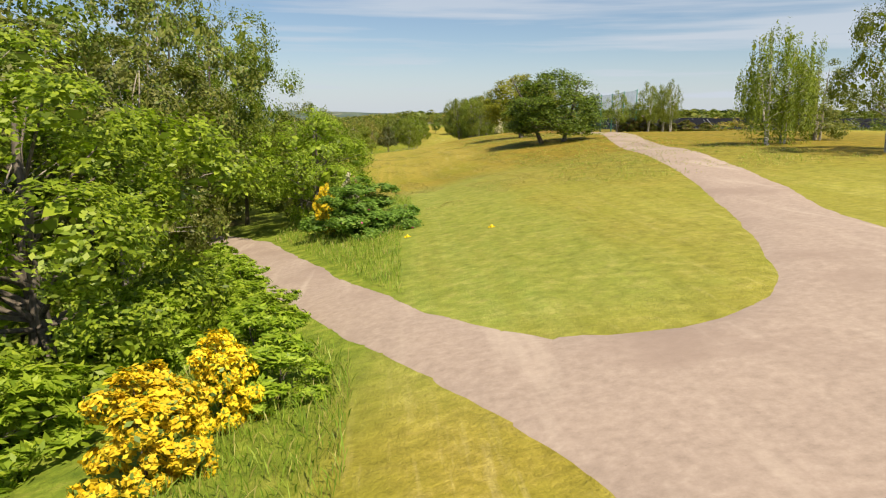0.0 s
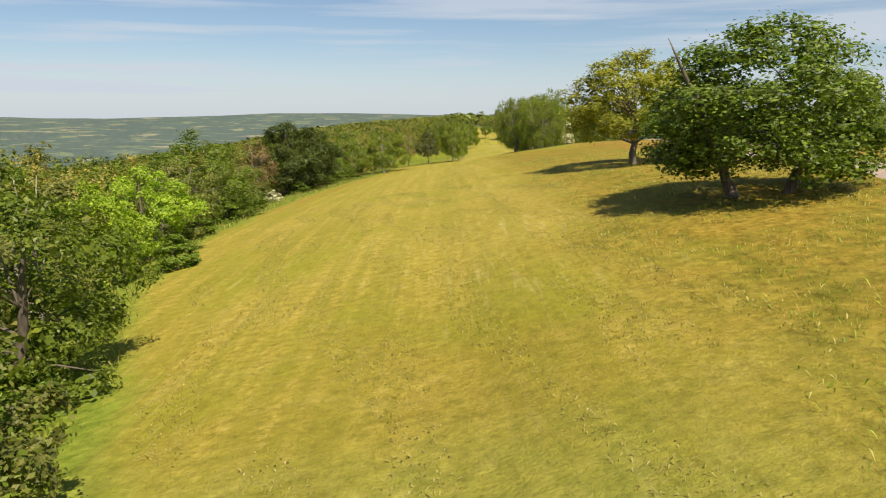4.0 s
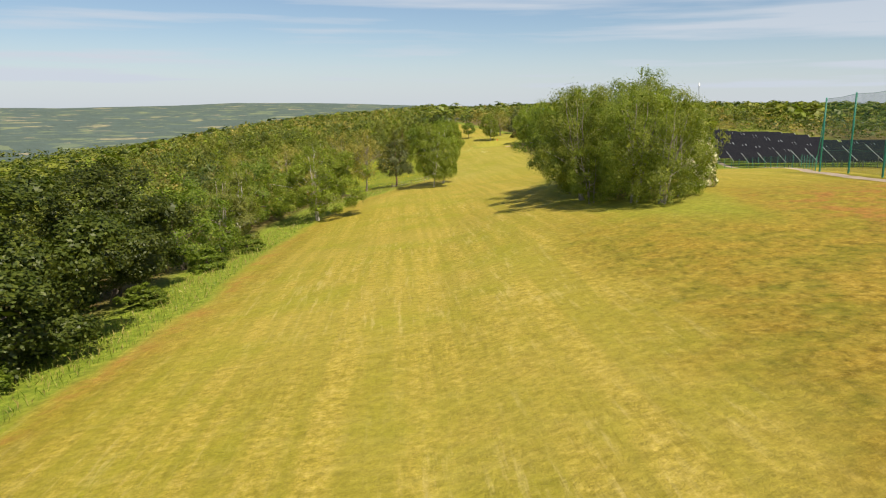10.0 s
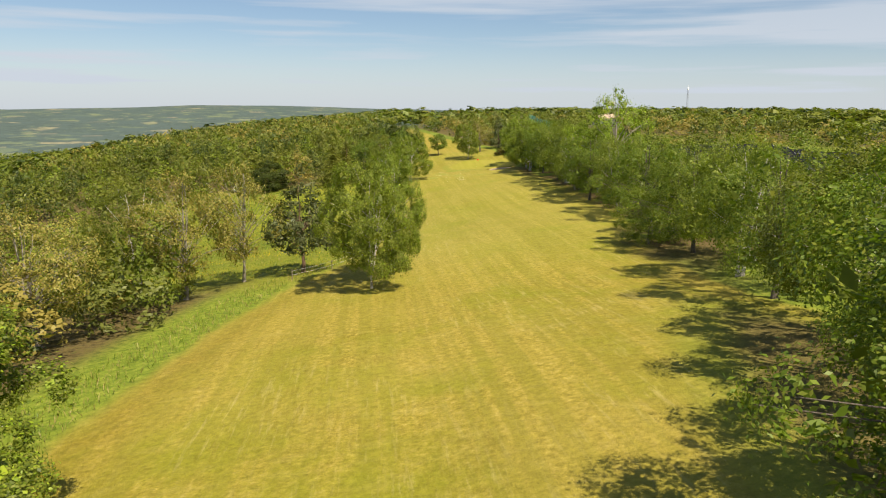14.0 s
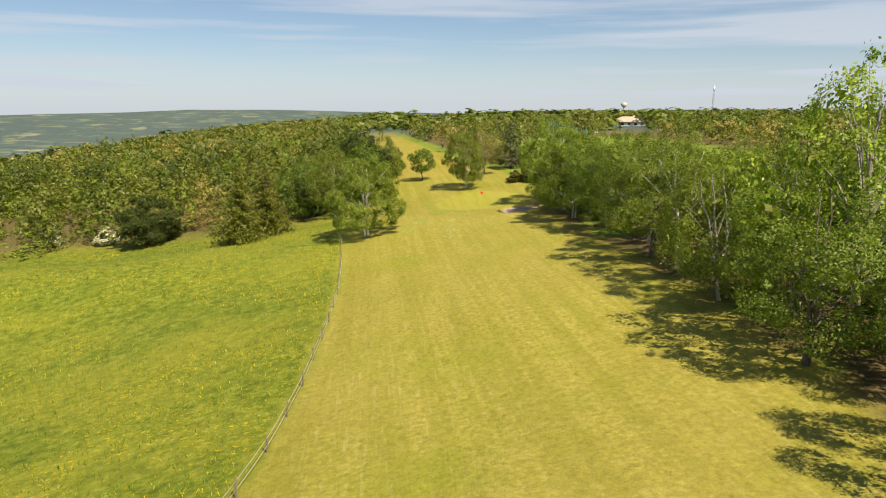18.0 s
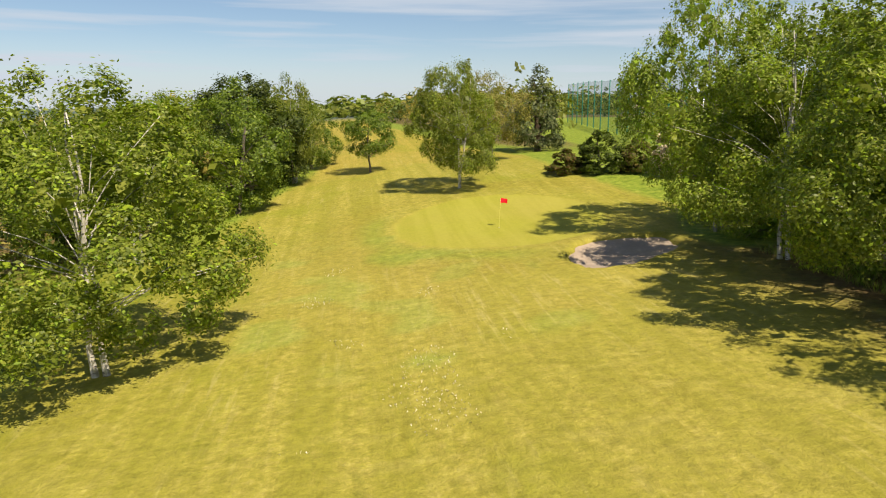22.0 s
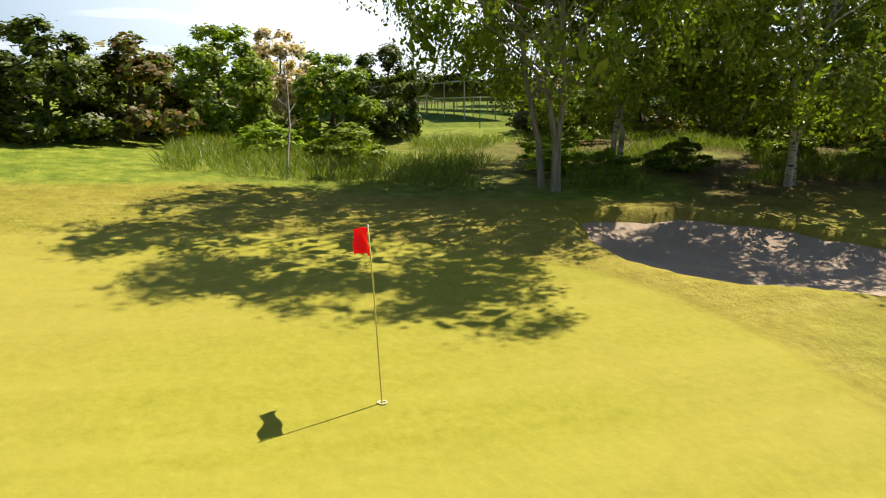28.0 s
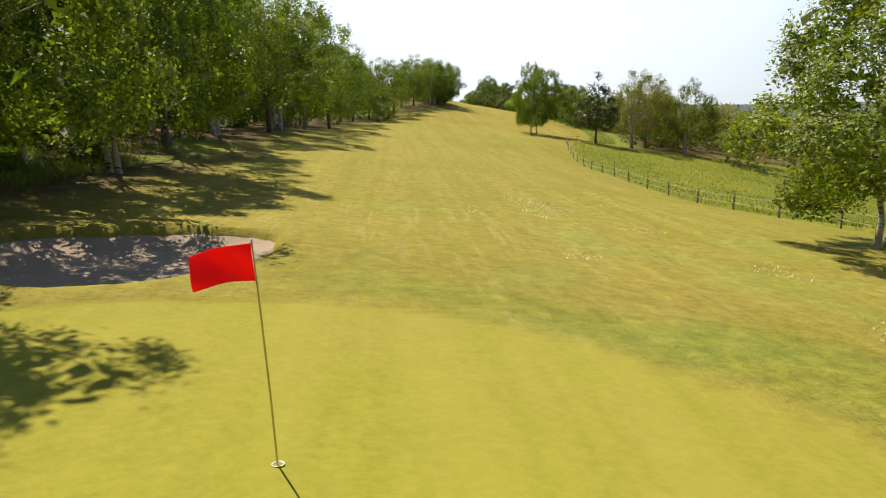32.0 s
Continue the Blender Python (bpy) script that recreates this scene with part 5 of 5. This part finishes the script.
woods("meadow_wood", "mixed broadleaf wood round the meadow", fine_w, MIDF_LOD, [WOOD_LEAF[k] for k in ("oak", "birch", "dark", "grey", "lime")], 35)
woods("valley_wood", "continuous broadleaf wood falling into the valley", [s for s in mid_w if not (s[0] > -105 and 190 < s[1] < 470)], MID_LOD, WOOD_MATS, 5)


def east_wood(x, y):
    if 236 < y < 314 and east_edge(y) + (7 if y < 296 else 10) < x < 66 - 0.03 * (y - 236):
        return True
    if 192 < y <= 236 and east_edge(y) + 9 < x < east_edge(y) + 20:
        return True
    if 425 < y and x > east_edge(min(y, 640)) + 4 and not (58 < x < 130 and 395 < y < 560):
        return True
    return False


near_e = scatter(24, 76, 150, 372, 6.4, east_wood, 6, (9.5, 13.0), (3.2, 4.6))
woods("east_wood", "birch and alder wood along the eastern side of the fairway", near_e, NEAR_LOD, [WOOD_LEAF[k] for k in ("oak", "birch", "dark", "grey", "lime")], 7)
mid_e = scatter(30, 200, 425, 640, 9.5, east_wood, 8, (8, 13), (3.8, 5.4))
mid_e += scatter(150, 330, -20, 430, 13, lambda x, y: x > 168 + 14 * math.sin(y * 0.03), 9, (7, 10), (4.5, 6))
mid_e += scatter(100, 165, 384, 425, 8, lambda x, y: x > 100, 10, (4, 6), (4, 5))
mid_e += scatter(66, 150, 60, 92, 7, lambda x, y: y > 70 + 0.1 * (x - 66), 11, (3.0, 4.5), (3.5, 4.5))
woods("plateau_wood", "level broadleaf wood beyond the solar field", mid_e, MID_LOD, WOOD_MATS, 12)
far = scatter(-300, -150, -200, 760, 11.5, lambda x, y: True, 17, (9, 13), (5.5, 7.5))
far += scatter(200, 420, 430, 760, 14, lambda x, y: True, 18, (9, 13), (6, 8))
far += scatter(30, 200, 640, 760, 12, lambda x, y: x > 45, 19, (9, 13), (6, 8))
far += scatter(-900, -300, -200, 1500, 17, lambda x, y: noise.noise((x * 0.004, y * 0.004, 1)) > -0.25, 13, (11, 16), (7.5, 10.5))
far += scatter(-250, 700, 760, 1700, 19, lambda x, y: noise.noise((x * 0.004, y * 0.004, 1)) > -0.30, 14, (11, 15), (8.5, 11))
far += scatter(360, 800, -200, 900, 19, lambda x, y: noise.noise((x * 0.004, y * 0.004, 1)) > -0.30, 15, (9, 13), (8.5, 11))
woods("distant_wood", "distant woodland on the valley side and the plateau", far, FAR_LOD, WOOD_MATS[:4], 16)


# ---- long grass and flowers ----
def blades(name, label, spots, tall, width, mats, seed, share=0.2, bend=0.35, kind="grass"):
    rng = np.random.default_rng(seed)
    n = len(spots)
    p = np.array([(x, y, height(x, y) - 0.03) for x, y in spots])
    a = rng.uniform(0, 6.28, n)
    side = np.stack([np.cos(a), np.sin(a), 0 * a], 1)
    t = tall * rng.uniform(0.45, 1.25, n)[:, None]
    w = width * rng.uniform(0.6, 1.4, n)[:, None]
    tip = np.stack([rng.normal(size=n) * bend, rng.normal(size=n) * bend, np.ones(n)], 1) * t
    mid = tip * 0.55 + np.array([0, 0, 0.06])
    q = np.stack([p - side * w * 0.5, p + mid - side * w * 0.38, p + tip, p + mid + side * w * 0.38], 1)
    ob = new(name, quads_mesh(name, q, mats, (rng.uniform(size=n) < share).astype(np.int32)))
    return tagged(ob, label, kind, kind="stuff")


grng = np.random.default_rng(5)


def strew(n, box_, keep):
    out = []
    while len(out) < n:
        x, y = grng.uniform(box_[0], box_[1]), grng.uniform(box_[2], box_[3])
        if keep(x, y):
            out.append((x, y))
    return out


PATH_X = [(-75, -1.5), (-60, -1.0), (-56, -1.4), (-52.4, -2.6), (-47.4, -4.9), (-41.3, -7.4), (-34.7, -9.4), (-28.4, -11.3), (-20.4, -15.4)]


def off_path(x, y):
    """Clear of the path, and how far to its west."""
    return float(np.interp(y, [p[0] for p in PATH_X], [p[1] for p in PATH_X])) - x


G2 = [LEAF["grass"], LEAF["straw"]]
blades("verge_grass", "tall fresh green grass between the path and the tee bank",
       strew(9000, (-11, -2, -47, -5), lambda x, y: x < west_edge(y) - 0.1 and off_path(x, y) < -1.9) +
       strew(8000, (-14, -4, -66, -34), lambda x, y: 2.0 < off_path(x, y) < 7 and x < west_edge(y) + 0.3), 0.40, 0.032, G2, 21)
blades("western_verge", "long seeding grass along the western wood", strew(9000, (-30, 0, 10, 245), lambda x, y: -5.5 < x - west_edge(y) < -0.2), 0.5, 0.07, G2, 22, 0.5)
blades("meadow_grass", "lush meadow grass beyond the rope fence", strew(16000, (-50, 13, 246, 378), lambda x, y: covers(x, y)[0][1] > 0.6), 0.36, 0.09, G2, 23, 0.12)
blades("buttercups", "yellow buttercups in the meadow", strew(5000, (-48, 12, 250, 374), lambda x, y: covers(x, y)[0][1] > 0.7 and noise.noise((x * 0.075, y * 0.075, 2)) > 0.12), 0.28, 0.06, [LEAF["yellow"], LEAF["grass"]], 24, 0.35, kind="flowers")
blades("wood_edge_grass", "tall bright grass at the foot of the eastern trees", strew(34000, (46, 70, 335, 392), lambda x, y: (2.5 if y > 372 else 1.5) < x - east_edge(y) < 15 and y < 374 and (y > 366 or noise.noise((x * 0.25, y * 0.25, 3)) > 0.0)), 0.55, 0.032, G2, 25, 0.12, 0.6)
blades("daisies", "white daisies in the mown grass", strew(420, (23, 32, 340, 364), lambda x, y: noise.noise((x * 0.3, y * 0.22, 6)) > 0.22), 0.05, 0.045, [LEAF["cream"], LEAF["cream"]], 26, 0.0, 1.2, "flowers")

blades("bank_tufts", "short dry tufts left standing on the mown bank", strew(17000, (4, 27, -42, 78), lambda x, y: covers(x, y)[1][0] > 0.45 and noise.noise((x * 0.35, y * 0.2, 9)) > -0.12), 0.16, 0.045, [LEAF["straw"], LEAF["grass"]], 27, 0.45, 0.9)
blades("fairway_clippings", "pale dried clippings scattered over the mown fairway", strew(15000, (-14, 9, -24, 62), lambda x, y: x > west_edge(y) + 0.6 and noise.noise((x * 0.5 + 0.1 * y, y * 0.09, 12)) > 0.10), 0.05, 0.05, [LEAF["straw"], LEAF["straw"]], 28, 0.0, 2.2)

# ---- the hole ----
HOLE = (36.24, 370.38)
hz = height(*HOLE)
flagstick = tagged(new("flagstick"), "yellow golf flagstick with a red flag standing in the hole", "flagstick")
flagstick.location = (HOLE[0], HOLE[1], hz)
part("pole", mesh_of("pole", *tube([(0, 0, -0.1), (0.03, 0.03, 0.7), (0.07, 0.06, 1.5), (0.105, 0.095, 2.14)], [0.010, 0.010, 0.009, 0.008], 10), POLE_Y, True), flagstick)
part("cap", mesh_of("cap", *tube([(0.105, 0.095, 2.13), (0.106, 0.096, 2.165)], [0.013, 0.009], 10), WHITE, True), flagstick, "white end cap")
fv, ff = [], []
FW, FH = 18, 10
for side in (0, 1):
    for i in range(FW + 1):
        for k in range(FH + 1):
            u, w = i / FW, k / FH
            drop = 0.10 * u * u
            yy = 0.045 * math.sin(u * 7.5 + w * 1.4) * (0.25 + u) + 0.02 * math.sin(w * 5 + u * 4)
            top_z = 2.125 - drop - 0.34 * w * (1 - 0.10 * u)
            lean_k = top_z / 2.14
            fv.append((0.10 * lean_k + 0.012 + 0.52 * u, 0.092 * lean_k + 0.05 * u + yy + side * 0.004, top_z))
nF = (FW + 1) * (FH + 1)
for side in (0, 1):
    for i in range(FW):
        for k in range(FH):
            q = [side * nF + i * (FH + 1) + k, side * nF + (i + 1) * (FH + 1) + k, side * nF + (i + 1) * (FH + 1) + k + 1, side * nF + i * (FH + 1) + k + 1]
            ff.append(tuple(q if side else q[::-1]))
part("flag", mesh_of("flag", fv, ff, RED, True), flagstick, "bright red flag blown sideways")
cup_v, cup_f = [], []
for r_, z_ in ((0.062, 0.012), (0.054, 0.014), (0.052, -0.09)):
    for k in range(24):
        a = 2 * math.pi * k / 24
        cup_v.append((r_ * math.cos(a), r_ * math.sin(a), z_))
for i in range(2):
    for k in range(24):
        cup_f.append((i * 24 + k, i * 24 + (k + 1) % 24, (i + 1) * 24 + (k + 1) % 24, (i + 1) * 24 + k))
cup_f.append(tuple(48 + k for k in range(24)))
cup = tagged(new("hole_cup", mesh_of("hole_cup", cup_v, cup_f, WHITE, True)), "white hole liner in the putting green", "hole")
cup.location = (HOLE[0], HOLE[1], hz)

# tee markers
for x, y in ((0.5, -35.2), (-3.3, -33.6)):
    mk = tagged(new("tee_marker"), "small yellow tee marker on the mown tee", "tee marker", "tee markers")
    v, f = tube([(0, 0, -0.03), (0, 0, 0.05), (0, 0, 0.10), (0, 0, 0.13)], [0.075, 0.085, 0.06, 0.015], 12)
    part("ball", mesh_of("ball", v, f, LEAF["yellow"], True), mk)
    v, f = box(-0.16, -0.03, -0.02, 0.16, 0.03, 0.05)
    part("base", mesh_of("base", v, f, LEAF["yellow"]), mk)
    mk.location = (x, y, height(x, y))


# ---- rope fence along the meadow ----
def along(line, gap):
    """Points at even steps along a line of (x, y)."""
    out, carry = [Vector(line[0])], 0.0
    for a, b in zip(line, line[1:]):
        a, b = Vector(a), Vector(b)
        ln = (b - a).length
        s = gap - carry
        while s <= ln:
            out.append(a.lerp(b, s / ln))
            s += gap
        carry = ln - (s - gap)
    return out


fence = tagged(new("rope_fence"), "weathered timber posts with two pale ropes along the meadow", "fence")
FENCE_LINE = [(-4.5, 239), (-1.0, 241), (3.0, 246), (6.6, 262), (9.5, 278), (10.9, 292), (11.7, 305), (12.2, 320), (12.0, 335), (11.3, 350)]
posts = along(FENCE_LINE, 5.6)
frng = random.Random(3)
post_me = []
for k in range(3):
    v, f = tube([(0, 0, -0.35), (0, 0, 0.5), (0.01, 0, 1.06), (0.012, 0, 1.13)], [0.062, 0.058, 0.056, 0.035], 8)
    post_me.append(mesh_of("post", v, f, TIMBER, True))
ends = []
for p in posts:
    o = part("post", post_me[frng.randrange(3)], fence)
    o.matrix_basis = Matrix.Translation((p.x, p.y, height(p.x, p.y))) @ Euler((frng.gauss(0, 0.035), frng.gauss(0, 0.035), frng.uniform(0, 6))).to_matrix().to_4x4()
    ends.append(Vector((p.x, p.y, height(p.x, p.y))))
for lvl, sag in ((0.98, 0.05), (0.50, 0.04)):
    for a, b in zip(ends, ends[1:]):
        pts = [a.lerp(b, u) + Vector((0.055, 0, lvl - sag * 4 * u * (1 - u))) for u in (0, 0.25, 0.5, 0.75, 1)]
        part("rope", mesh_of("rope", *tube(pts, [0.016] * 5, 5), ROPE, True), fence)


# ---- tall net fences and the solar field ----
def net_fence(line, gap, tall, label):
    root = tagged(new("net_fence"), label, "fence")
    ps = along(line, gap)
    pv, pf = tube([(0, 0, -0.3), (0, 0, tall * 0.5), (0, 0, tall)], [0.11, 0.105, 0.095], 8)
    pm = mesh_of("post", pv, pf, GREEN_STEEL, True)
    base = [Vector((p.x, p.y, height(p.x, p.y))) for p in ps]
    for b in base:
        o = part("post", pm, root)
        o.location = b
    for a, b in zip(base, base[1:]):
        n = 6
        v, f = [], []
        for i in range(n + 1):
            u = i / n
            for w in (0.02, 0.3, 0.62, 0.985):
                p = a.lerp(b, u)
                belly = 0.10 * math.sin(math.pi * u) * math.sin(math.pi * w)
                v.append((p.x - belly, p.y, p.z + tall * w - 0.10 * math.sin(math.pi * u) * (w > 0.9)))
        for i in range(n):
            for k in range(3):
                f.append((i * 4 + k, (i + 1) * 4 + k, (i + 1) * 4 + k + 1, i * 4 + k + 1))
        part("net", mesh_of("net", v, f, NET), root)
        for w in (0.30, 0.985):
            pts = [a.lerp(b, u) + Vector((0, 0, tall * w - 0.10 * math.sin(math.pi * u))) for u in (0, 0.5, 1)]
            part("cable", mesh_of("cable", *tube(pts, [0.016] * 3, 5), GREEN_STEEL, True), root)
    return root, base


n1, b1 = net_fence([(46.5, 78), (45.4, 100), (45.2, 126), (45.6, 140), (47.6, 156)], 7.0, 8.6, "tall green steel posts carrying netting beside the solar field")
n2, b2 = net_fence([(66.4, 404.6), (69.4, 428), (72.8, 453), (80, 500)], 7.0, 9.2, "tall green posts with ball netting round the practice range")
for root, e, back in ((n1, b1[-1], (2.4, 5.0)), (n2, b2[0], (-1.6, -1.6))):
    v, f = tube([e + Vector((back[0], back[1], -0.2)), e + Vector((0, 0, 7.6))], [0.06, 0.05], 7)
    part("brace", mesh_of("brace", v, f, GREEN_STEEL, True), root)
cam_pole = tagged(new("camera_mast"), "slim grey mast with a white dome camera by the range netting", "mast")
cb = Vector((68.4, 404.2, height(68.4, 404.2)))
part("pole", mesh_of("pole", *tube([(0, 0, -0.2), (0, 0, 8.3)], [0.06, 0.05], 8), GREY_STEEL, True), cam_pole)
part("arm", mesh_of("arm", *tube([(0, 0, 8.2), (0.5, -0.2, 8.3)], [0.03, 0.025], 6), GREY_STEEL, True), cam_pole)
part("dome", mesh_of("dome", *tube([(0.5, -0.2, 8.32), (0.5, -0.2, 8.2), (0.5, -0.2, 8.05), (0.5, -0.2, 7.98)], [0.13, 0.17, 0.15, 0.06], 10), WHITE, True), cam_pole)
cam_pole.location = cb

low = tagged(new("mesh_fence"), "low wire mesh fence on thin posts round the solar field", "fence")
lp = [Vector((p.x, p.y, height(p.x, p.y))) for p in along([(47.6, 156), (56, 174), (63, 205), (68.5, 264), (70, 330), (70, 378)], 4.0)]
pm = mesh_of("post", *tube([(0, 0, -0.2), (0, 0, 1.9)], [0.035, 0.03], 6), GREEN_STEEL, True)
for p in lp:
    o = part("post", pm, low)
    o.location = p
for a, b in zip(lp, lp[1:]):
    part("mesh_panel", mesh_of("mesh_panel", [a + Vector((0, 0, 0.05)), b + Vector((0, 0, 0.05)), b + Vector((0, 0, 1.8)), a + Vector((0, 0, 1.8))], [(0, 1, 2, 3)], NET), low)

# a table of panels tilted to the south, on posts
table = new("solar_table")
tagged(table, "long tilted table of dark solar panels on steel posts", "solar panels", "rows of the solar field")
TL, TD, TILT = 17.6, 4.4, radians(25)
ty, tz = math.cos(TILT), math.sin(TILT)
pv, pf = box(0.01, 0.01, 0, 2.19, 1.09, 0.035)
panel_me = mesh_of("panel", [(x, y * ty, y * tz + z) for x, y, z in pv], pf, PANEL)
for i in range(8):
    for k in range(4):
        o = part("panel", panel_me, table)
        o.location = (i * 2.2, 1.1 * k * ty, 1.1 + 1.1 * k * tz)
for x in (-0.03, TL - 0.02):
    v, f = box(x, 0, -0.03, x + 0.06, TD, 0.06)
    part("edge_rail", mesh_of("edge_rail", [(a, b * ty, b * tz + c + 1.1) for a, b, c in v], f, ALU), table, "bright aluminium edge")
for k in (0.9, 3.5):
    v, f = box(0, k - 0.04, -0.10, TL, k + 0.04, -0.02)
    part("beam", mesh_of("beam", [(a, b * ty, b * tz + c + 1.1) for a, b, c in v], f, GREY_STEEL), table)
leg_s = mesh_of("leg", *tube([(0, 0, -0.4), (0, 0, 1.4)], [0.05, 0.05], 6), GREY_STEEL)
leg_n = mesh_of("leg", *tube([(0, 0, -0.4), (0, 0, 2.5)], [0.05, 0.05], 6), GREY_STEEL)
for x in (1.5, 6.4, 11.3, 16.2):
    o = part("leg", leg_s, table)
    o.location = (x, 0.9 * ty, 0)
    o = part("leg", leg_n, table)
    o.location = (x, 3.5 * ty, 0)
    v, f = tube([(x, 0.9 * ty, 0.2), (x, 3.4 * ty, 2.4)], [0.04, 0.04], 5)
    part("brace", mesh_of("brace", v, f, ALU), table, "bright slanting brace")
# farther rows: the same table with its panels joined
wide = tagged(new("solar_table"), "long tilted table of dark solar panels on steel posts", "solar panels", "rows of the solar field")
v, f = [], []
for i in range(8):
    for k in range(4):
        bv, bf = box(i * 2.2 + 0.01, 1.1 * k + 0.01, 0, i * 2.2 + 2.19, 1.1 * k + 1.09, 0.035)
        f += [tuple(len(v) + c for c in q) for q in bf]
        v += [(a, b * ty, b * tz + c + 1.1) for a, b, c in bv]
tagged(part("glazing", mesh_of("glazing", v, f, PANEL), wide), kind="stuff")
for o in table.children:
    if o.name.split(".")[0] in ("edge_rail", "leg", "beam"):
        q = part(o.name.split(".")[0], o.data, wide)
        q.location = o.location
used = set()
for j in range(32):
    y = 103 + j * 8.6
    x0 = float(np.interp(y, [104, 122, 160, 205, 264, 300, 372], [56, 56, 60, 71, 75, 76, 76]))
    for i in range(5 if y < 290 else 3):
        x = x0 + i * 18.6
        m = Matrix.Translation((x, y, height(x + 8, y + 2) + 0.05))
        src = table if i == 0 and j < 9 or i == 1 and j < 3 else wide
        if src.name in used:
            copy_thing(src, m)
        else:
            src.matrix_basis = m
            used.add(src.name)

# ---- far things ----
house = tagged(new("house"), "low house with a pale hipped tile roof among the trees", "house")
HX, HY = 215.0, 787.0
house.location = (HX, HY, height(HX, HY) - 0.5)
house.scale = (1.45, 1.45, 1.2)
v, f = box(-8, -5, -7, 8, 5, 3.0)
part("wall", mesh_of("wall", v, f, RENDER_WALL), house)
v = [(-9, -6, 3), (9, -6, 3), (9, 6, 3), (-9, 6, 3), (-4, 0, 6.2), (4, 0, 6.2), (-9, -6, 2.8), (9, -6, 2.8), (9, 6, 2.8), (-9, 6, 2.8)]
f = [(0, 1, 5, 4), (1, 2, 5), (2, 3, 4, 5), (3, 0, 4), (9, 8, 7, 6), (6, 7, 1, 0), (7, 8, 2, 1), (8, 9, 3, 2), (9, 6, 0, 3)]
part("roof", mesh_of("roof", v, f, ROOF), house)
v, f = box(2.6, 0.6, 4.6, 3.4, 1.4, 7.0)
part("chimney", mesh_of("chimney", v, f, RENDER_WALL), house)
for x in (-6, -2.4, 1.2, 4.8):
    v, f = box(x, -5.03, 0.6, x + 1.5, -4.97, 2.1)
    w = part("window", mesh_of("window", v, f, DARK_GLASS), house)
    v, f = box(x - 0.08, -5.06, 0.45, x + 1.58, -5.02, 0.58)
    part("sill", mesh_of("sill", v, f, WHITE), w)

mast = tagged(new("radio_mast"), "thin lattice radio mast on the wooded skyline", "mast")
MX, MY = 331.0, 888.0
mast.location = (MX, MY, height(MX, MY))
for k in range(3):
    a = 2.094 * k
    part("leg", mesh_of("leg", *tube([(1.2 * math.cos(a), 1.2 * math.sin(a), -1), (0.5 * math.cos(a), 0.5 * math.sin(a), 34)], [0.16, 0.12], 6), GREY_STEEL), mast)
for z in range(2, 34, 3):
    r0 = 1.2 - 0.7 * z / 34
    v, f = [], []
    for k in range(3):
        a, b = 2.094 * k, 2.094 * (k + 1)
        tube([(r0 * math.cos(a), r0 * math.sin(a), z), (r0 * math.cos(b), r0 * math.sin(b), z + 1.5)], [0.07, 0.07], 5, v, f)
    part("lattice", mesh_of("lattice", v, f, GREY_STEEL), mast)
part("antenna", mesh_of("antenna", *tube([(0, 0, 31), (0, 0, 33.5), (0, 0, 34), (0, 0, 36)], [0.8, 0.8, 0.1, 0.05], 8), WHITE, True), mast)

tower = tagged(new("water_tower"), "pale water tower far off on the wooded skyline", "tower")
tower.scale = (0.7, 0.7, 0.7)
tower.location = (318, 1090, height(318, 1090))
part("shaft", mesh_of("shaft", *tube([(0, 0, -1), (0, 0, 24)], [2.0, 1.7], 14), RENDER_WALL, True), tower)
part("tank", mesh_of("tank", *tube([(0, 0, 23), (0, 0, 26), (0, 0, 30), (0, 0, 31.5)], [1.8, 5.0, 5.2, 0.6], 18), RENDER_WALL, True), tower)

# a bare sapling leaning out over the mown bank
sap = tagged(new("sapling"), "bare leaning sapling at the edge of the long grass", "sapling")
sap.location = (51.2, 370.2, height(51.2, 370.2))
v, f = tube([(0, 0, -0.1), (0.35, -0.1, 0.8), (0.9, -0.25, 1.6), (1.7, -0.3, 2.7), (2.3, -0.3, 3.6)], [0.045, 0.038, 0.03, 0.02, 0.008], 6)
part("stem", mesh_of("stem", v, f, PALE_BARK, True), sap)
srng = random.Random(8)
for k in range(9):
    u = 0.35 + 0.07 * k
    b = Vector((2.3 * u ** 1.2, -0.3 * u, 3.6 * u))
    e = b + Vector((srng.uniform(-0.5, 0.9), srng.uniform(-0.7, 0.7), srng.uniform(0.2, 0.8)))
    part("twig", mesh_of("twig", *tube([b, b.lerp(e, 0.5) + Vector((0, 0, 0.06)), e], [0.014, 0.009, 0.004], 5), PALE_BARK, True), sap)
